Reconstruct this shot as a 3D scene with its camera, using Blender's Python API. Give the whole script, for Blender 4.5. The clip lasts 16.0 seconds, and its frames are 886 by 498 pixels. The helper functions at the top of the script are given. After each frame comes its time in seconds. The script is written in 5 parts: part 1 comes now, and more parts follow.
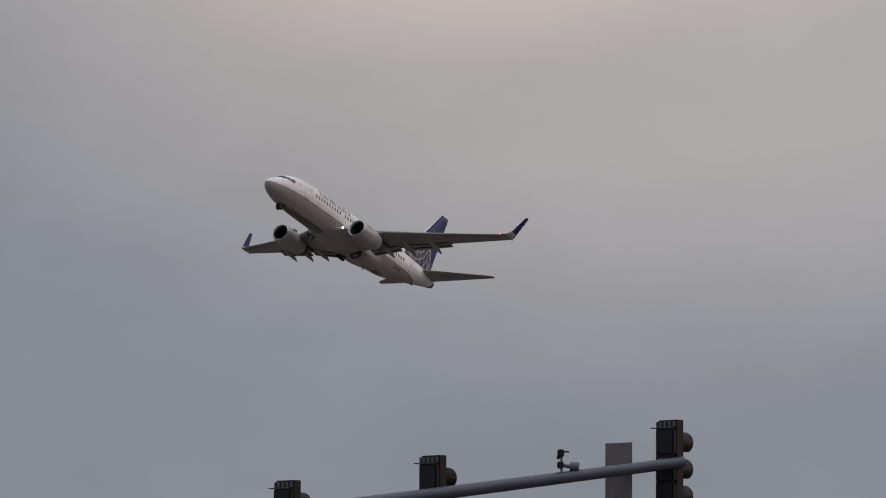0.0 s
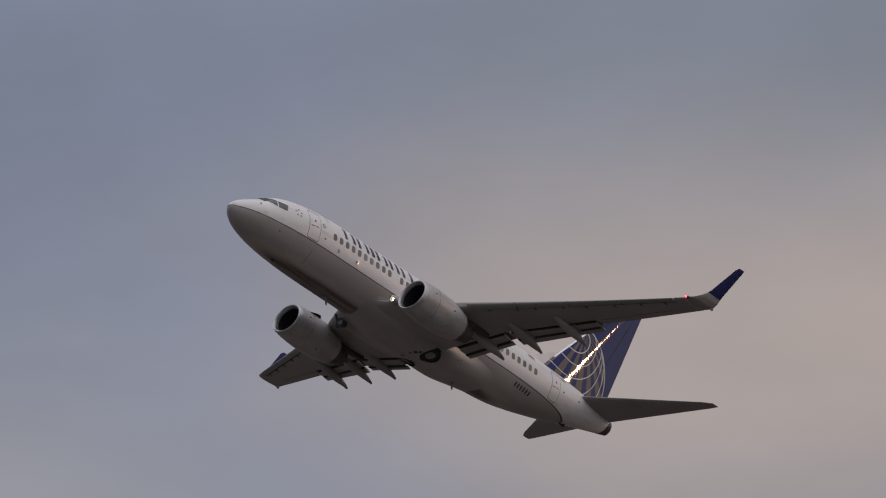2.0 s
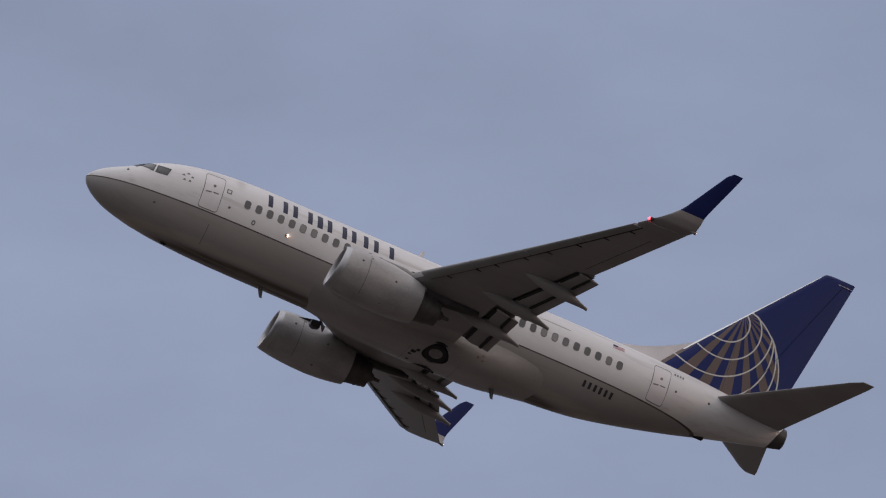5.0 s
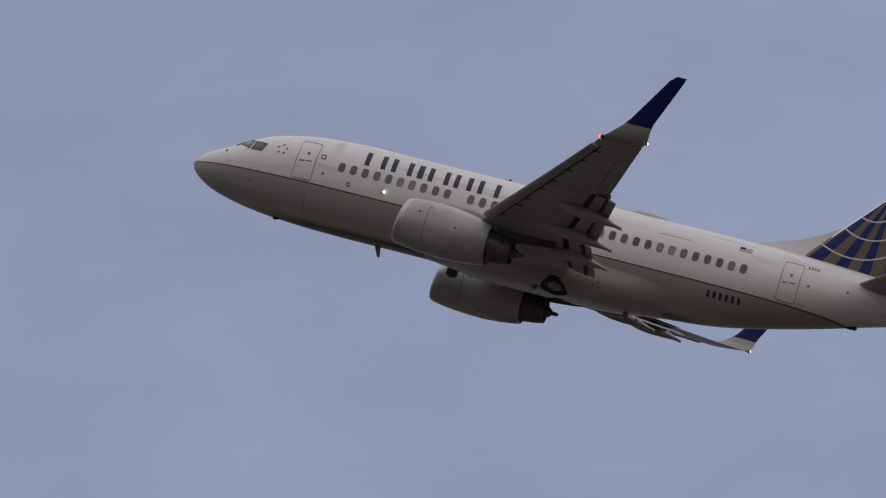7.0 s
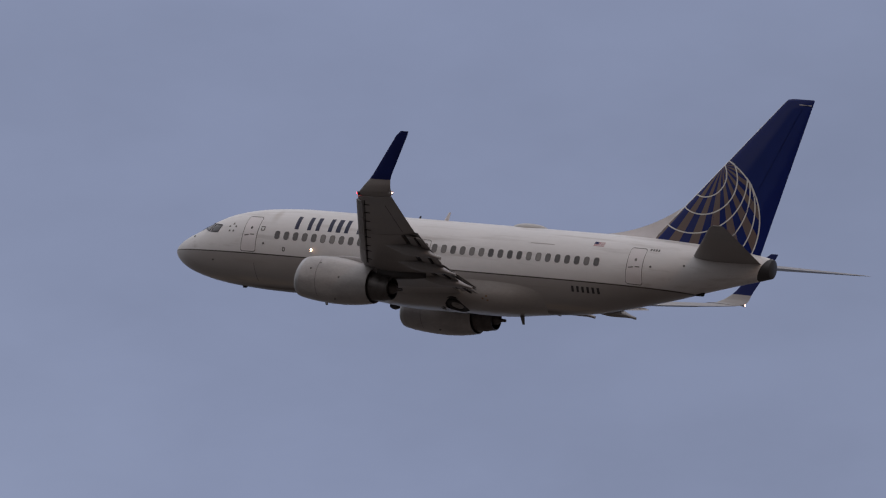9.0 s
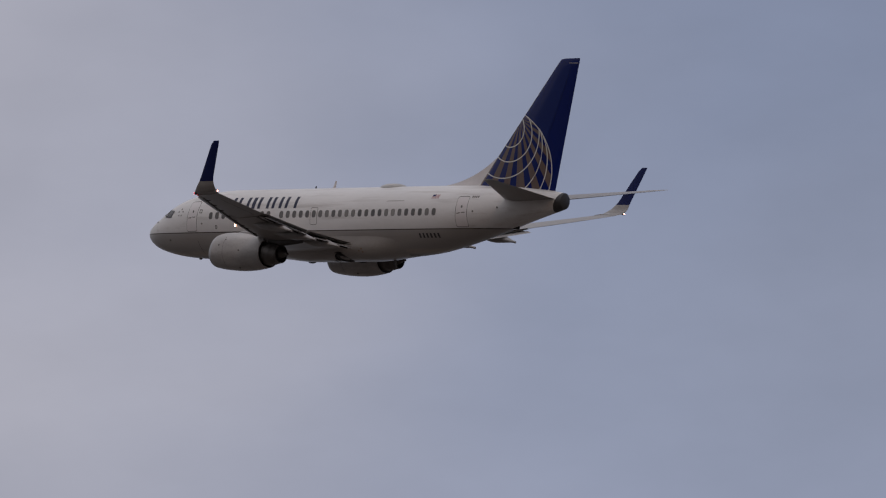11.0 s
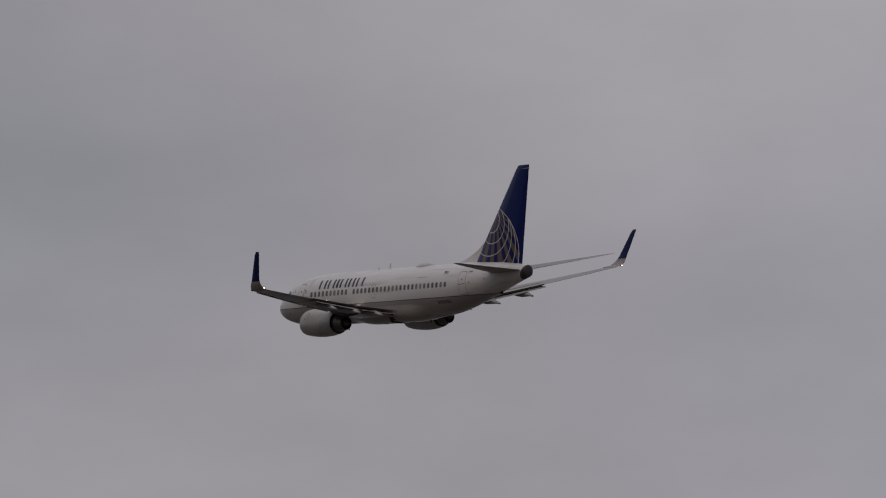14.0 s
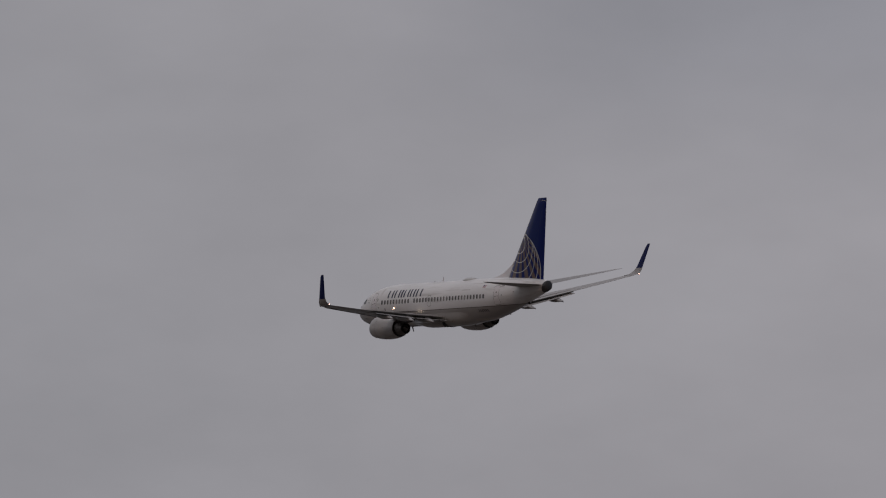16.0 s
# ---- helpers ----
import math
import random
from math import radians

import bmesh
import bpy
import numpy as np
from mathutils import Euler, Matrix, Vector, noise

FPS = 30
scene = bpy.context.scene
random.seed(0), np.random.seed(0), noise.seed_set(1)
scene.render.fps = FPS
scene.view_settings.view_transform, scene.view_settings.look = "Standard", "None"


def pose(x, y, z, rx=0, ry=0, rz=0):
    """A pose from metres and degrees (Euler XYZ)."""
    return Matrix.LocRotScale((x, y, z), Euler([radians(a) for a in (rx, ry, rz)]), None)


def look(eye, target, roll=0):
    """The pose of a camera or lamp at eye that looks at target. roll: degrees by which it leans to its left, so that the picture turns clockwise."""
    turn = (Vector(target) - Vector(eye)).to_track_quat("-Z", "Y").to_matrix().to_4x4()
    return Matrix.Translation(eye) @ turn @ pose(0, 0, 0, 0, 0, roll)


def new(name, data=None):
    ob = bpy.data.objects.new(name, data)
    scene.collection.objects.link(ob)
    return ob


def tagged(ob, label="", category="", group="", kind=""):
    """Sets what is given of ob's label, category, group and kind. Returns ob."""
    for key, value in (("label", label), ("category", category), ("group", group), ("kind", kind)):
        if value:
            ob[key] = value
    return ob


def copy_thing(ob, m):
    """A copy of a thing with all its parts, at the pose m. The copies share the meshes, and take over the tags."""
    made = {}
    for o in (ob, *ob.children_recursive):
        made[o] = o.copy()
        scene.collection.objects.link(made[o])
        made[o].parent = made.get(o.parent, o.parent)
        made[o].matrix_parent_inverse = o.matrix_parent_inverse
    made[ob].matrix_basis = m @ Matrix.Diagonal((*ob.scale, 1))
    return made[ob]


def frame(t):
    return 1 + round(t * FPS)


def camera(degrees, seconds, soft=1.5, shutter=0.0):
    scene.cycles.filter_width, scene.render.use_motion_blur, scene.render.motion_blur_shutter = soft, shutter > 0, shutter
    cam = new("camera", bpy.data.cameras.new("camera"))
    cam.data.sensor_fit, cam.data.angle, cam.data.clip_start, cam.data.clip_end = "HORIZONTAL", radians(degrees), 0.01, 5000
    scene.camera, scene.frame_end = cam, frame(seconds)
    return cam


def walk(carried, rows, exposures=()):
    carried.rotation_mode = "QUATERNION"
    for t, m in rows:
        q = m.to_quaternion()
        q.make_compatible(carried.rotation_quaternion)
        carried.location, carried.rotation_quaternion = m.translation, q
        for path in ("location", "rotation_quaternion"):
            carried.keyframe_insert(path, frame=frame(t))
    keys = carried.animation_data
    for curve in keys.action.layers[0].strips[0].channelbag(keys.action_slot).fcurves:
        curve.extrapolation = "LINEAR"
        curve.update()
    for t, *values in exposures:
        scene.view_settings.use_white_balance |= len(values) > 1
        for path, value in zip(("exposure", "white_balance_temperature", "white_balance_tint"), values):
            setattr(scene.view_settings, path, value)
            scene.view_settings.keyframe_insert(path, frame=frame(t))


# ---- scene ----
EYE_Z = 1.6

# seconds, azimuth, elevation, roll of the hand-held telephoto camera, which stands still and pans
CAMERA_ROWS = [
    (0, -147.5710, 4.3846, 0.161),
    (0.1, -147.2771, 4.5330, 0.112),
    (0.2, -146.9697, 4.6778, 0.078),
    (0.3, -146.6352, 4.8453, 0.073),
    (0.5, -145.8851, 5.3743, 0.124),
    (0.8, -144.7976, 6.8790, -0.046),
    (1, -143.7057, 7.5426, -0.017),
    (1.2, -142.4422, 8.4148, -0.068),
    (1.5, -140.7160, 9.4803, -0.068),
    (2, -137.5462, 10.8156, 0.217),
    (2.5, -133.7893, 12.2833, 0.236),
    (3, -129.6551, 13.7543, 0.213),
    (3.5, -124.8348, 15.1209, 0.089),
    (3.7, -122.9350, 15.7150, 0.016),
    (5.8, -99.5205, 20.3824, 0.262),
    (6, -96.6272, 20.6980, 0.383),
    (6.5, -90.5396, 21.3238, 0.281),
    (7, -84.6883, 21.7648, 0.188),
    (7.5, -78.9078, 22.1434, 0.112),
    (8, -73.4996, 22.1346, 0.146),
    (8.5, -68.8347, 22.2102, 0.014),
    (9, -63.8936, 22.2494, -0.108),
    (9.5, -59.0660, 21.8269, -0.023),
    (10, -55.4898, 21.2888, 0.037),
    (10.2, -54.2289, 20.9795, -0.164),
    (12.3, -41.1534, 18.7567, -0.174),
    (12.5, -39.9427, 18.5052, -0.055),
    (13, -37.5903, 18.0464, -0.065),
    (13.5, -35.5381, 17.6075, -0.170),
    (14, -33.6372, 17.2099, -0.153),
    (14.5, -31.5966, 16.7947, 0.035),
    (15, -29.8010, 16.3318, -0.118),
    (15.5, -28.0694, 15.8136, -0.040),
    (16, -26.4187, 15.4459, -0.067),
]
# seconds, x, y, z, bank, pitch, heading of the aircraft
FLIGHT_ROWS = [
    (0, -683.250, -445.875, 65.707, 0.222, -18.657, -0.942),
    (0.1, -676.364, -445.638, 67.412, 0.277, -18.600, -1.092),
    (0.2, -668.466, -445.181, 68.912, 0.329, -18.543, -1.209),
    (0.3, -658.501, -444.257, 70.395, 0.378, -18.488, -1.260),
    (0.5, -636.016, -441.532, 76.024, 0.478, -18.383, -1.232),
    (0.8, -603.990, -437.131, 91.882, 0.639, -18.243, -1.187),
    (1, -529.911, -399.489, 87.442, 0.726, -18.164, -1.154),
    (1.2, -454.134, -356.487, 84.080, 0.790, -18.102, -1.115),
    (1.5, -353.436, -292.224, 73.833, 0.834, -18.043, -1.031),
    (2, -316.528, -291.327, 79.679, 0.959, -18.172, -0.818),
    (2.5, -279.924, -292.229, 86.234, 0.766, -18.382, -1.170),
    (3, -244.142, -292.039, 91.985, 0.645, -18.192, -0.976),
    (3.5, -208.720, -292.551, 97.491, 0.302, -18.021, -1.057),
    (3.7, -194.684, -292.782, 99.215, 0.021, -17.919, -1.094),
    (5.8, -52.779, -293.921, 111.153, -3.171, -18.158, -1.433),
    (6, -40.217, -294.987, 113.250, -3.556, -18.131, -1.443),
    (6.5, -8.732, -295.528, 116.865, -5.388, -17.916, -1.581),
    (7, 22.620, -296.041, 120.511, -7.102, -17.540, -1.703),
    (7.5, 54.014, -297.130, 124.702, -8.459, -17.089, -1.844),
    (8, 84.876, -299.420, 129.063, -9.598, -16.517, -1.740),
    (8.5, 115.586, -300.212, 133.737, -10.039, -15.821, -1.742),
    (9, 146.563, -301.474, 138.052, -10.604, -15.255, -1.689),
    (9.5, 177.531, -303.521, 142.205, -11.303, -14.800, -1.346),
    (10, 208.899, -305.213, 146.289, -11.984, -14.478, -1.083),
    (10.2, 221.387, -305.912, 147.794, -12.229, -14.361, -0.934),
    (12.3, 358.393, -310.315, 162.430, -13.135, -11.928, 0.792),
    (12.5, 371.263, -310.397, 163.271, -13.339, -11.999, 0.955),
    (13, 403.529, -310.629, 166.530, -13.228, -11.567, 1.742),
    (13.5, 437.152, -310.578, 169.804, -13.084, -11.294, 2.422),
    (14, 471.662, -310.042, 172.964, -12.887, -11.126, 3.162),
    (14.5, 508.264, -309.698, 176.664, -12.598, -10.981, 3.744),
    (15, 543.456, -308.451, 180.042, -12.386, -10.693, 4.539),
    (15.5, 577.581, -306.592, 182.321, -12.810, -11.061, 5.463),
    (16, 612.961, -305.539, 185.861, -12.815, -10.838, 6.329),
]

cam = camera(6.566, 16.0, soft=1.15)
walk(cam, [(t, pose(0, 0, EYE_Z, 90 + el, 0, az - 90) @ pose(0, 0, 0, 0, 0, roll)) for t, az, el, roll in CAMERA_ROWS],
     exposures=[(0, 0.40), (0.5, 0.30), (1.0, 0.16), (1.5, 0.09), (2.5, 0.22), (3.0, 0.23), (3.5, 0.28), (6.0, 0.04), (7.0, 0.0), (9.0, -0.06), (10.0, -0.04), (12.5, -0.44), (14.0, -0.45), (15.4, -0.49), (16, -0.40)])


# ---- world and sun ----
def direction(az, el):
    a, e = radians(az), radians(el)
    return Vector((math.cos(e) * math.cos(a), math.cos(e) * math.sin(a), math.sin(e)))


SUN_AZ, SUN_EL = 140.4, 11.7


def build_world():
    world = bpy.data.worlds.new("overcast_sky")
    scene.world = world
    world.use_nodes = True
    nt = world.node_tree
    n, l = nt.nodes, nt.links
    n.clear()
    out, bg = n.new("ShaderNodeOutputWorld"), n.new("ShaderNodeBackground")
    l.new(bg.outputs[0], out.inputs[0])
    sky = n.new("ShaderNodeTexSky")
    sky.sky_type, sky.sun_disc = "NISHITA", False
    sky.sun_elevation, sky.sun_rotation = radians(SUN_EL), radians(90 - SUN_AZ)
    tc, sep = n.new("ShaderNodeTexCoord"), n.new("ShaderNodeSeparateXYZ")
    l.new(tc.outputs["Generated"], sep.inputs[0])

    def math_node(op, a, b=None, c=None, clamp=False):
        m = n.new("ShaderNodeMath")
        m.operation, m.use_clamp = op, clamp
        for k, v in enumerate((a, b, c)):
            if v is None:
                continue
            if isinstance(v, (int, float)):
                m.inputs[k].default_value = v
            else:
                l.new(v, m.inputs[k])
        return m.outputs[0]

    def cloud_noise(scale, detail, stretch, rough=0.5):
        mp = n.new("ShaderNodeMapping")
        mp.inputs["Scale"].default_value = (1, 1, stretch)
        l.new(tc.outputs["Generated"], mp.inputs[0])
        t = n.new("ShaderNodeTexNoise")
        t.inputs["Scale"].default_value, t.inputs["Detail"].default_value, t.inputs["Roughness"].default_value = scale, detail, rough
        l.new(mp.outputs[0], t.inputs["Vector"])
        return t.outputs[0]

    def mixed(fac, a, b, kind="MIX"):
        m = n.new("ShaderNodeMix")
        m.data_type, m.blend_type = "RGBA", kind
        for k, v in ((0, fac), (6, a), (7, b)):
            if isinstance(v, (int, float, tuple)):
                m.inputs[k].default_value = v
            else:
                l.new(v, m.inputs[k])
        return m.outputs[2]

    broad, fine = cloud_noise(7, 3, 1.6), cloud_noise(32, 4, 2.2, 0.55)
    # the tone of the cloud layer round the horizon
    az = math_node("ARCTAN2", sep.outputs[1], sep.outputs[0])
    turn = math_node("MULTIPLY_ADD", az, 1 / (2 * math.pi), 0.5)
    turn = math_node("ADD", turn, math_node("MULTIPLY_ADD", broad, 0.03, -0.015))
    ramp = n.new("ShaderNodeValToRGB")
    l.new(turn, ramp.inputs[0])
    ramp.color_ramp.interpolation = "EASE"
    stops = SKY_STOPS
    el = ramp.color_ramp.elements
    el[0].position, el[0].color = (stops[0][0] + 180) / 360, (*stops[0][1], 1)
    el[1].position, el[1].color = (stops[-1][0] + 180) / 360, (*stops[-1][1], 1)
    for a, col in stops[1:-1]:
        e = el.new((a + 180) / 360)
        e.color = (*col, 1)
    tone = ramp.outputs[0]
    # grey haze near the horizon
    low = n.new("ShaderNodeMapRange")
    low.interpolation_type = "SMOOTHSTEP"
    l.new(math_node("ADD", sep.outputs[2], math_node("MULTIPLY_ADD", broad, 0.05, -0.025)), low.inputs[0])
    low.inputs[1].default_value, low.inputs[2].default_value = HAZE[0], HAZE[1]
    tone = mixed(low.outputs[0], (*HAZE[2], 1), tone)
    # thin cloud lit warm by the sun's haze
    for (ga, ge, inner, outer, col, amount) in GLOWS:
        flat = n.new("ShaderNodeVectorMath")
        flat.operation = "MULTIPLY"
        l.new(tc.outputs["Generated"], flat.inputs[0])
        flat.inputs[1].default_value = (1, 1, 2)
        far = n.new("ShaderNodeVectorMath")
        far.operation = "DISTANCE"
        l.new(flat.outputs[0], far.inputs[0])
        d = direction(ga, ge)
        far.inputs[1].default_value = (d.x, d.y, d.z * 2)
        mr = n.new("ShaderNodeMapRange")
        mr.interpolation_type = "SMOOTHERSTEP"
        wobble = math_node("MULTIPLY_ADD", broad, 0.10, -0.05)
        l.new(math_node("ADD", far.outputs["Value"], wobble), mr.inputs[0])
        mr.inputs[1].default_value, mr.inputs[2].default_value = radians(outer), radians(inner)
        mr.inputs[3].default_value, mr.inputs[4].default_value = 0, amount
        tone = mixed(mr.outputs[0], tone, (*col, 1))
    # soft billows
    g = math_node("ADD", math_node("MULTIPLY_ADD", broad, 0.56, 0.72), math_node("MULTIPLY_ADD", fine, 0.22, -0.11))
    comb = n.new("ShaderNodeCombineXYZ")
    for k in range(3):
        l.new(g, comb.inputs[k])
    tone = mixed(1.0, tone, comb.outputs[0], "MULTIPLY")
    # the layer brightens towards the zenith
    up = n.new("ShaderNodeMapRange")
    up.interpolation_type = "SMOOTHSTEP"
    l.new(sep.outputs[2], up.inputs[0])
    up.inputs[1].default_value, up.inputs[2].default_value = 0.47, 0.95
    tone = mixed(up.outputs[0], tone, (*ZENITH, 1))
    # a little of the clear sky behind
    scaled = mixed(1.0, sky.outputs[0], (0.08, 0.08, 0.08, 1), "MULTIPLY")
    tone = mixed(0.06, tone, scaled)
    l.new(tone, bg.inputs[0])
    bg.inputs[1].default_value = 1.0


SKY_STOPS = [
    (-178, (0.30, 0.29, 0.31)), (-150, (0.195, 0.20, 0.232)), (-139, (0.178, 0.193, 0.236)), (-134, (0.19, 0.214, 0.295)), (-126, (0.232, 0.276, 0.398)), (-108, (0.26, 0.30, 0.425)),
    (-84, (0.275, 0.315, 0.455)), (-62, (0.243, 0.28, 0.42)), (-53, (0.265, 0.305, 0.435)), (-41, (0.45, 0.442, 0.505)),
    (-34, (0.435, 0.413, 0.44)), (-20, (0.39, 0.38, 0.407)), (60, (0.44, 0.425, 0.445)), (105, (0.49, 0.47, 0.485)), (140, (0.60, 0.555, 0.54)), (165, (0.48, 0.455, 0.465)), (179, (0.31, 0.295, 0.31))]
HAZE = (0.035, 0.125, (0.175, 0.191, 0.232))
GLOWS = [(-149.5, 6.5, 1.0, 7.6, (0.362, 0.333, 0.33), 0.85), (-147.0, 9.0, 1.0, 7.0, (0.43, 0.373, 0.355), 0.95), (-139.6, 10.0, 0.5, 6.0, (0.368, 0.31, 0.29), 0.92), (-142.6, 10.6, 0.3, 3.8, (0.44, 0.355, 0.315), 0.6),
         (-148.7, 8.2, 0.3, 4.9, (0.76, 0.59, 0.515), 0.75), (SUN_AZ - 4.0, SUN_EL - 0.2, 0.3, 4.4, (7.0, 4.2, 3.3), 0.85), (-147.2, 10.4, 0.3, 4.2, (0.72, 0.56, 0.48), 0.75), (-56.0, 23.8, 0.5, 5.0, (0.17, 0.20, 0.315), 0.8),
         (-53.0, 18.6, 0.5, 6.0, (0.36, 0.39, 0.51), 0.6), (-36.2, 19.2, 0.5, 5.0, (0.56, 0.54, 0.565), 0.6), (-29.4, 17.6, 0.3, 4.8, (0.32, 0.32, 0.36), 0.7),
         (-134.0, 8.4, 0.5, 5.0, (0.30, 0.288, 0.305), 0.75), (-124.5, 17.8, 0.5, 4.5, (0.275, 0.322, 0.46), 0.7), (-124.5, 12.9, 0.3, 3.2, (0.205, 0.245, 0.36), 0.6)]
ZENITH = (0.94, 0.92, 0.98)
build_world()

sun_data = bpy.data.lights.new("sun", "SUN")
sun_data.energy, sun_data.angle, sun_data.color = 0.13, radians(1.8), (1.0, 0.52, 0.26)
sun = new("sun", sun_data)
sun.matrix_basis = look(direction(SUN_AZ, SUN_EL) * 900, (0, 0, 0))


# ---- materials ----
def material(name, base, rough=0.45, metal=0.0, spread=0.12, scale=1.2, bump=0.02, coat=0.0, streak=1.0, grain=14.0, spec=0.5):
    """Paint, metal or rubber with two scales of wear."""
    m = bpy.data.materials.new(name)
    m.use_nodes = True
    n, l = m.node_tree.nodes, m.node_tree.links
    p = n["Principled BSDF"]
    p.inputs["Roughness"].default_value, p.inputs["Metallic"].default_value, p.inputs["Coat Weight"].default_value = rough, metal, coat
    p.inputs["Coat Roughness"].default_value, p.inputs["Specular IOR Level"].default_value = 0.05, spec
    tc, mp = n.new("ShaderNodeTexCoord"), n.new("ShaderNodeMapping")
    mp.inputs["Scale"].default_value = (streak, 1, 1)
    l.new(tc.outputs["Object"], mp.inputs[0])
    big, small = n.new("ShaderNodeTexNoise"), n.new("ShaderNodeTexNoise")
    big.inputs["Scale"].default_value, big.inputs["Detail"].default_value = scale, 4
    small.inputs["Scale"].default_value, small.inputs["Detail"].default_value = grain, 3
    l.new(mp.outputs[0], big.inputs["Vector"])
    l.new(mp.outputs[0], small.inputs["Vector"])
    add = n.new("ShaderNodeMath")
    add.operation = "MULTIPLY_ADD"
    l.new(small.outputs[0], add.inputs[0])
    add.inputs[1].default_value = 0.35
    l.new(big.outputs[0], add.inputs[2])
    rng = n.new("ShaderNodeMapRange")
    l.new(add.outputs[0], rng.inputs[0])
    rng.inputs[1].default_value, rng.inputs[2].default_value = 0.35, 1.0
    rng.inputs[3].default_value, rng.inputs[4].default_value = 1 - spread, 1 + spread * 0.4
    hue = n.new("ShaderNodeHueSaturation")
    hue.inputs["Color"].default_value = (*base, 1)
    l.new(rng.outputs[0], hue.inputs["Value"])
    l.new(hue.outputs[0], p.inputs["Base Color"])
    rr = n.new("ShaderNodeMapRange")
    l.new(big.outputs[0], rr.inputs[0])
    rr.inputs[3].default_value, rr.inputs[4].default_value = max(0.03, rough - 0.08), min(1, rough + 0.1)
    l.new(rr.outputs[0], p.inputs["Roughness"])
    if bump:
        b = n.new("ShaderNodeBump")
        b.inputs["Strength"].default_value, b.inputs["Distance"].default_value = 0.25, bump
        l.new(small.outputs[0], b.inputs["Height"])
        l.new(b.outputs[0], p.inputs["Normal"])
    return m


def glow(name, col, strength):
    m = bpy.data.materials.new(name)
    m.use_nodes = True
    p = m.node_tree.nodes["Principled BSDF"]
    p.inputs["Base Color"].default_value = (*col, 1)
    p.inputs["Emission Color"].default_value, p.inputs["Emission Strength"].default_value = (*col, 1), strength
    return m


def fuselage_paint():
    """White upper body, thin dark line, grey lower body, with frame seams and streaks."""
    m = material("fuselage_paint", (0.8, 0.8, 0.8), 0.38, spread=0.12, scale=0.55, bump=0.004, coat=0.0, streak=0.35, grain=6)
    n, l = m.node_tree.nodes, m.node_tree.links
    hue = next(k for k in n if k.type == "HUE_SAT")
    tc = next(k for k in n if k.type == "TEX_COORD")
    sep = n.new("ShaderNodeSeparateXYZ")
    l.new(tc.outputs["Object"], sep.inputs[0])
    mr = n.new("ShaderNodeMapRange")
    l.new(sep.outputs[2], mr.inputs[0])
    mr.inputs[1].default_value, mr.inputs[2].default_value = -1.645, 0.355
    ramp = n.new("ShaderNodeValToRGB")
    ramp.color_ramp.interpolation = "CONSTANT"
    e = ramp.color_ramp.elements
    e[0].position, e[0].color = 0.0, (0.34, 0.323, 0.317, 1)
    e[1].position, e[1].color = 0.5, (0.055, 0.045, 0.04, 1)
    w = e.new(0.525)
    w.color = (0.72, 0.716, 0.724, 1)
    l.new(mr.outputs[0], ramp.inputs[0])
    # circumferential skin joints every 2.54 m and lap joints
    wave = n.new("ShaderNodeMath")
    wave.operation = "PINGPONG"
    l.new(sep.outputs[0], wave.inputs[0])
    wave.inputs[1].default_value = 1.27
    lt = n.new("ShaderNodeMapRange")
    l.new(wave.outputs[0], lt.inputs[0])
    lt.inputs[1].default_value, lt.inputs[2].default_value = 0.0, 0.02
    lt.inputs[3].default_value, lt.inputs[4].default_value = 0.95, 1.0
    mul = n.new("ShaderNodeMix")
    mul.data_type, mul.blend_type = "RGBA", "MULTIPLY"
    mul.inputs[0].default_value = 1.0
    l.new(ramp.outputs[0], mul.inputs[6])
    comb = n.new("ShaderNodeCombineXYZ")
    for k in range(3):
        l.new(lt.outputs[0], comb.inputs[k])
    l.new(comb.outputs[0], mul.inputs[7])
    # old brown smudge behind the forward door and streaks of grime
    vec = n.new("ShaderNodeVectorMath")
    vec.operation = "DISTANCE"
    sq = n.new("ShaderNodeVectorMath")
    sq.operation = "MULTIPLY"
    l.new(tc.outputs["Object"], sq.inputs[0])
    sq.inputs[1].default_value = (2.2, 1, 1)
    l.new(sq.outputs[0], vec.inputs[0])
    vec.inputs[1].default_value = ((16 - 6.15) * 2.2, 1.2, 1.35)
    near = n.new("ShaderNodeMapRange")
    near.interpolation_type = "SMOOTHSTEP"
    l.new(vec.outputs["Value"], near.inputs[0])
    near.inputs[1].default_value, near.inputs[2].default_value = 0.75, 0.1
    near.inputs[3].default_value, near.inputs[4].default_value = 0.0, 0.38
    soil = n.new("ShaderNodeMix")
    soil.data_type = "RGBA"
    l.new(near.outputs[0], soil.inputs[0])
    l.new(mul.outputs[2], soil.inputs[6])
    soil.inputs[7].default_value = (0.33, 0.28, 0.24, 1)
    mp = n.new("ShaderNodeMapping")
    mp.inputs["Scale"].default_value = (0.12, 1.6, 1.6)
    l.new(tc.outputs["Object"], mp.inputs[0])
    tex = n.new("ShaderNodeTexNoise")
    tex.inputs["Scale"].default_value, tex.inputs["Detail"].default_value, tex.inputs["Roughness"].default_value = 1.6, 6, 0.62
    l.new(mp.outputs[0], tex.inputs["Vector"])
    st = n.new("ShaderNodeMapRange")
    l.new(tex.outputs[0], st.inputs[0])
    st.inputs[1].default_value, st.inputs[2].default_value = 0.52, 0.78
    st.inputs[3].default_value, st.inputs[4].default_value = 0.0, 0.55
    dirt = n.new("ShaderNodeMix")
    dirt.data_type = "RGBA"
    l.new(st.outputs[0], dirt.inputs[0])
    l.new(soil.outputs[2], dirt.inputs[6])
    dirt.inputs[7].default_value = (0.27, 0.24, 0.215, 1)
    # brown streaky grime along the keel, with the dark of its reflection painted in
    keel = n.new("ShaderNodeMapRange")
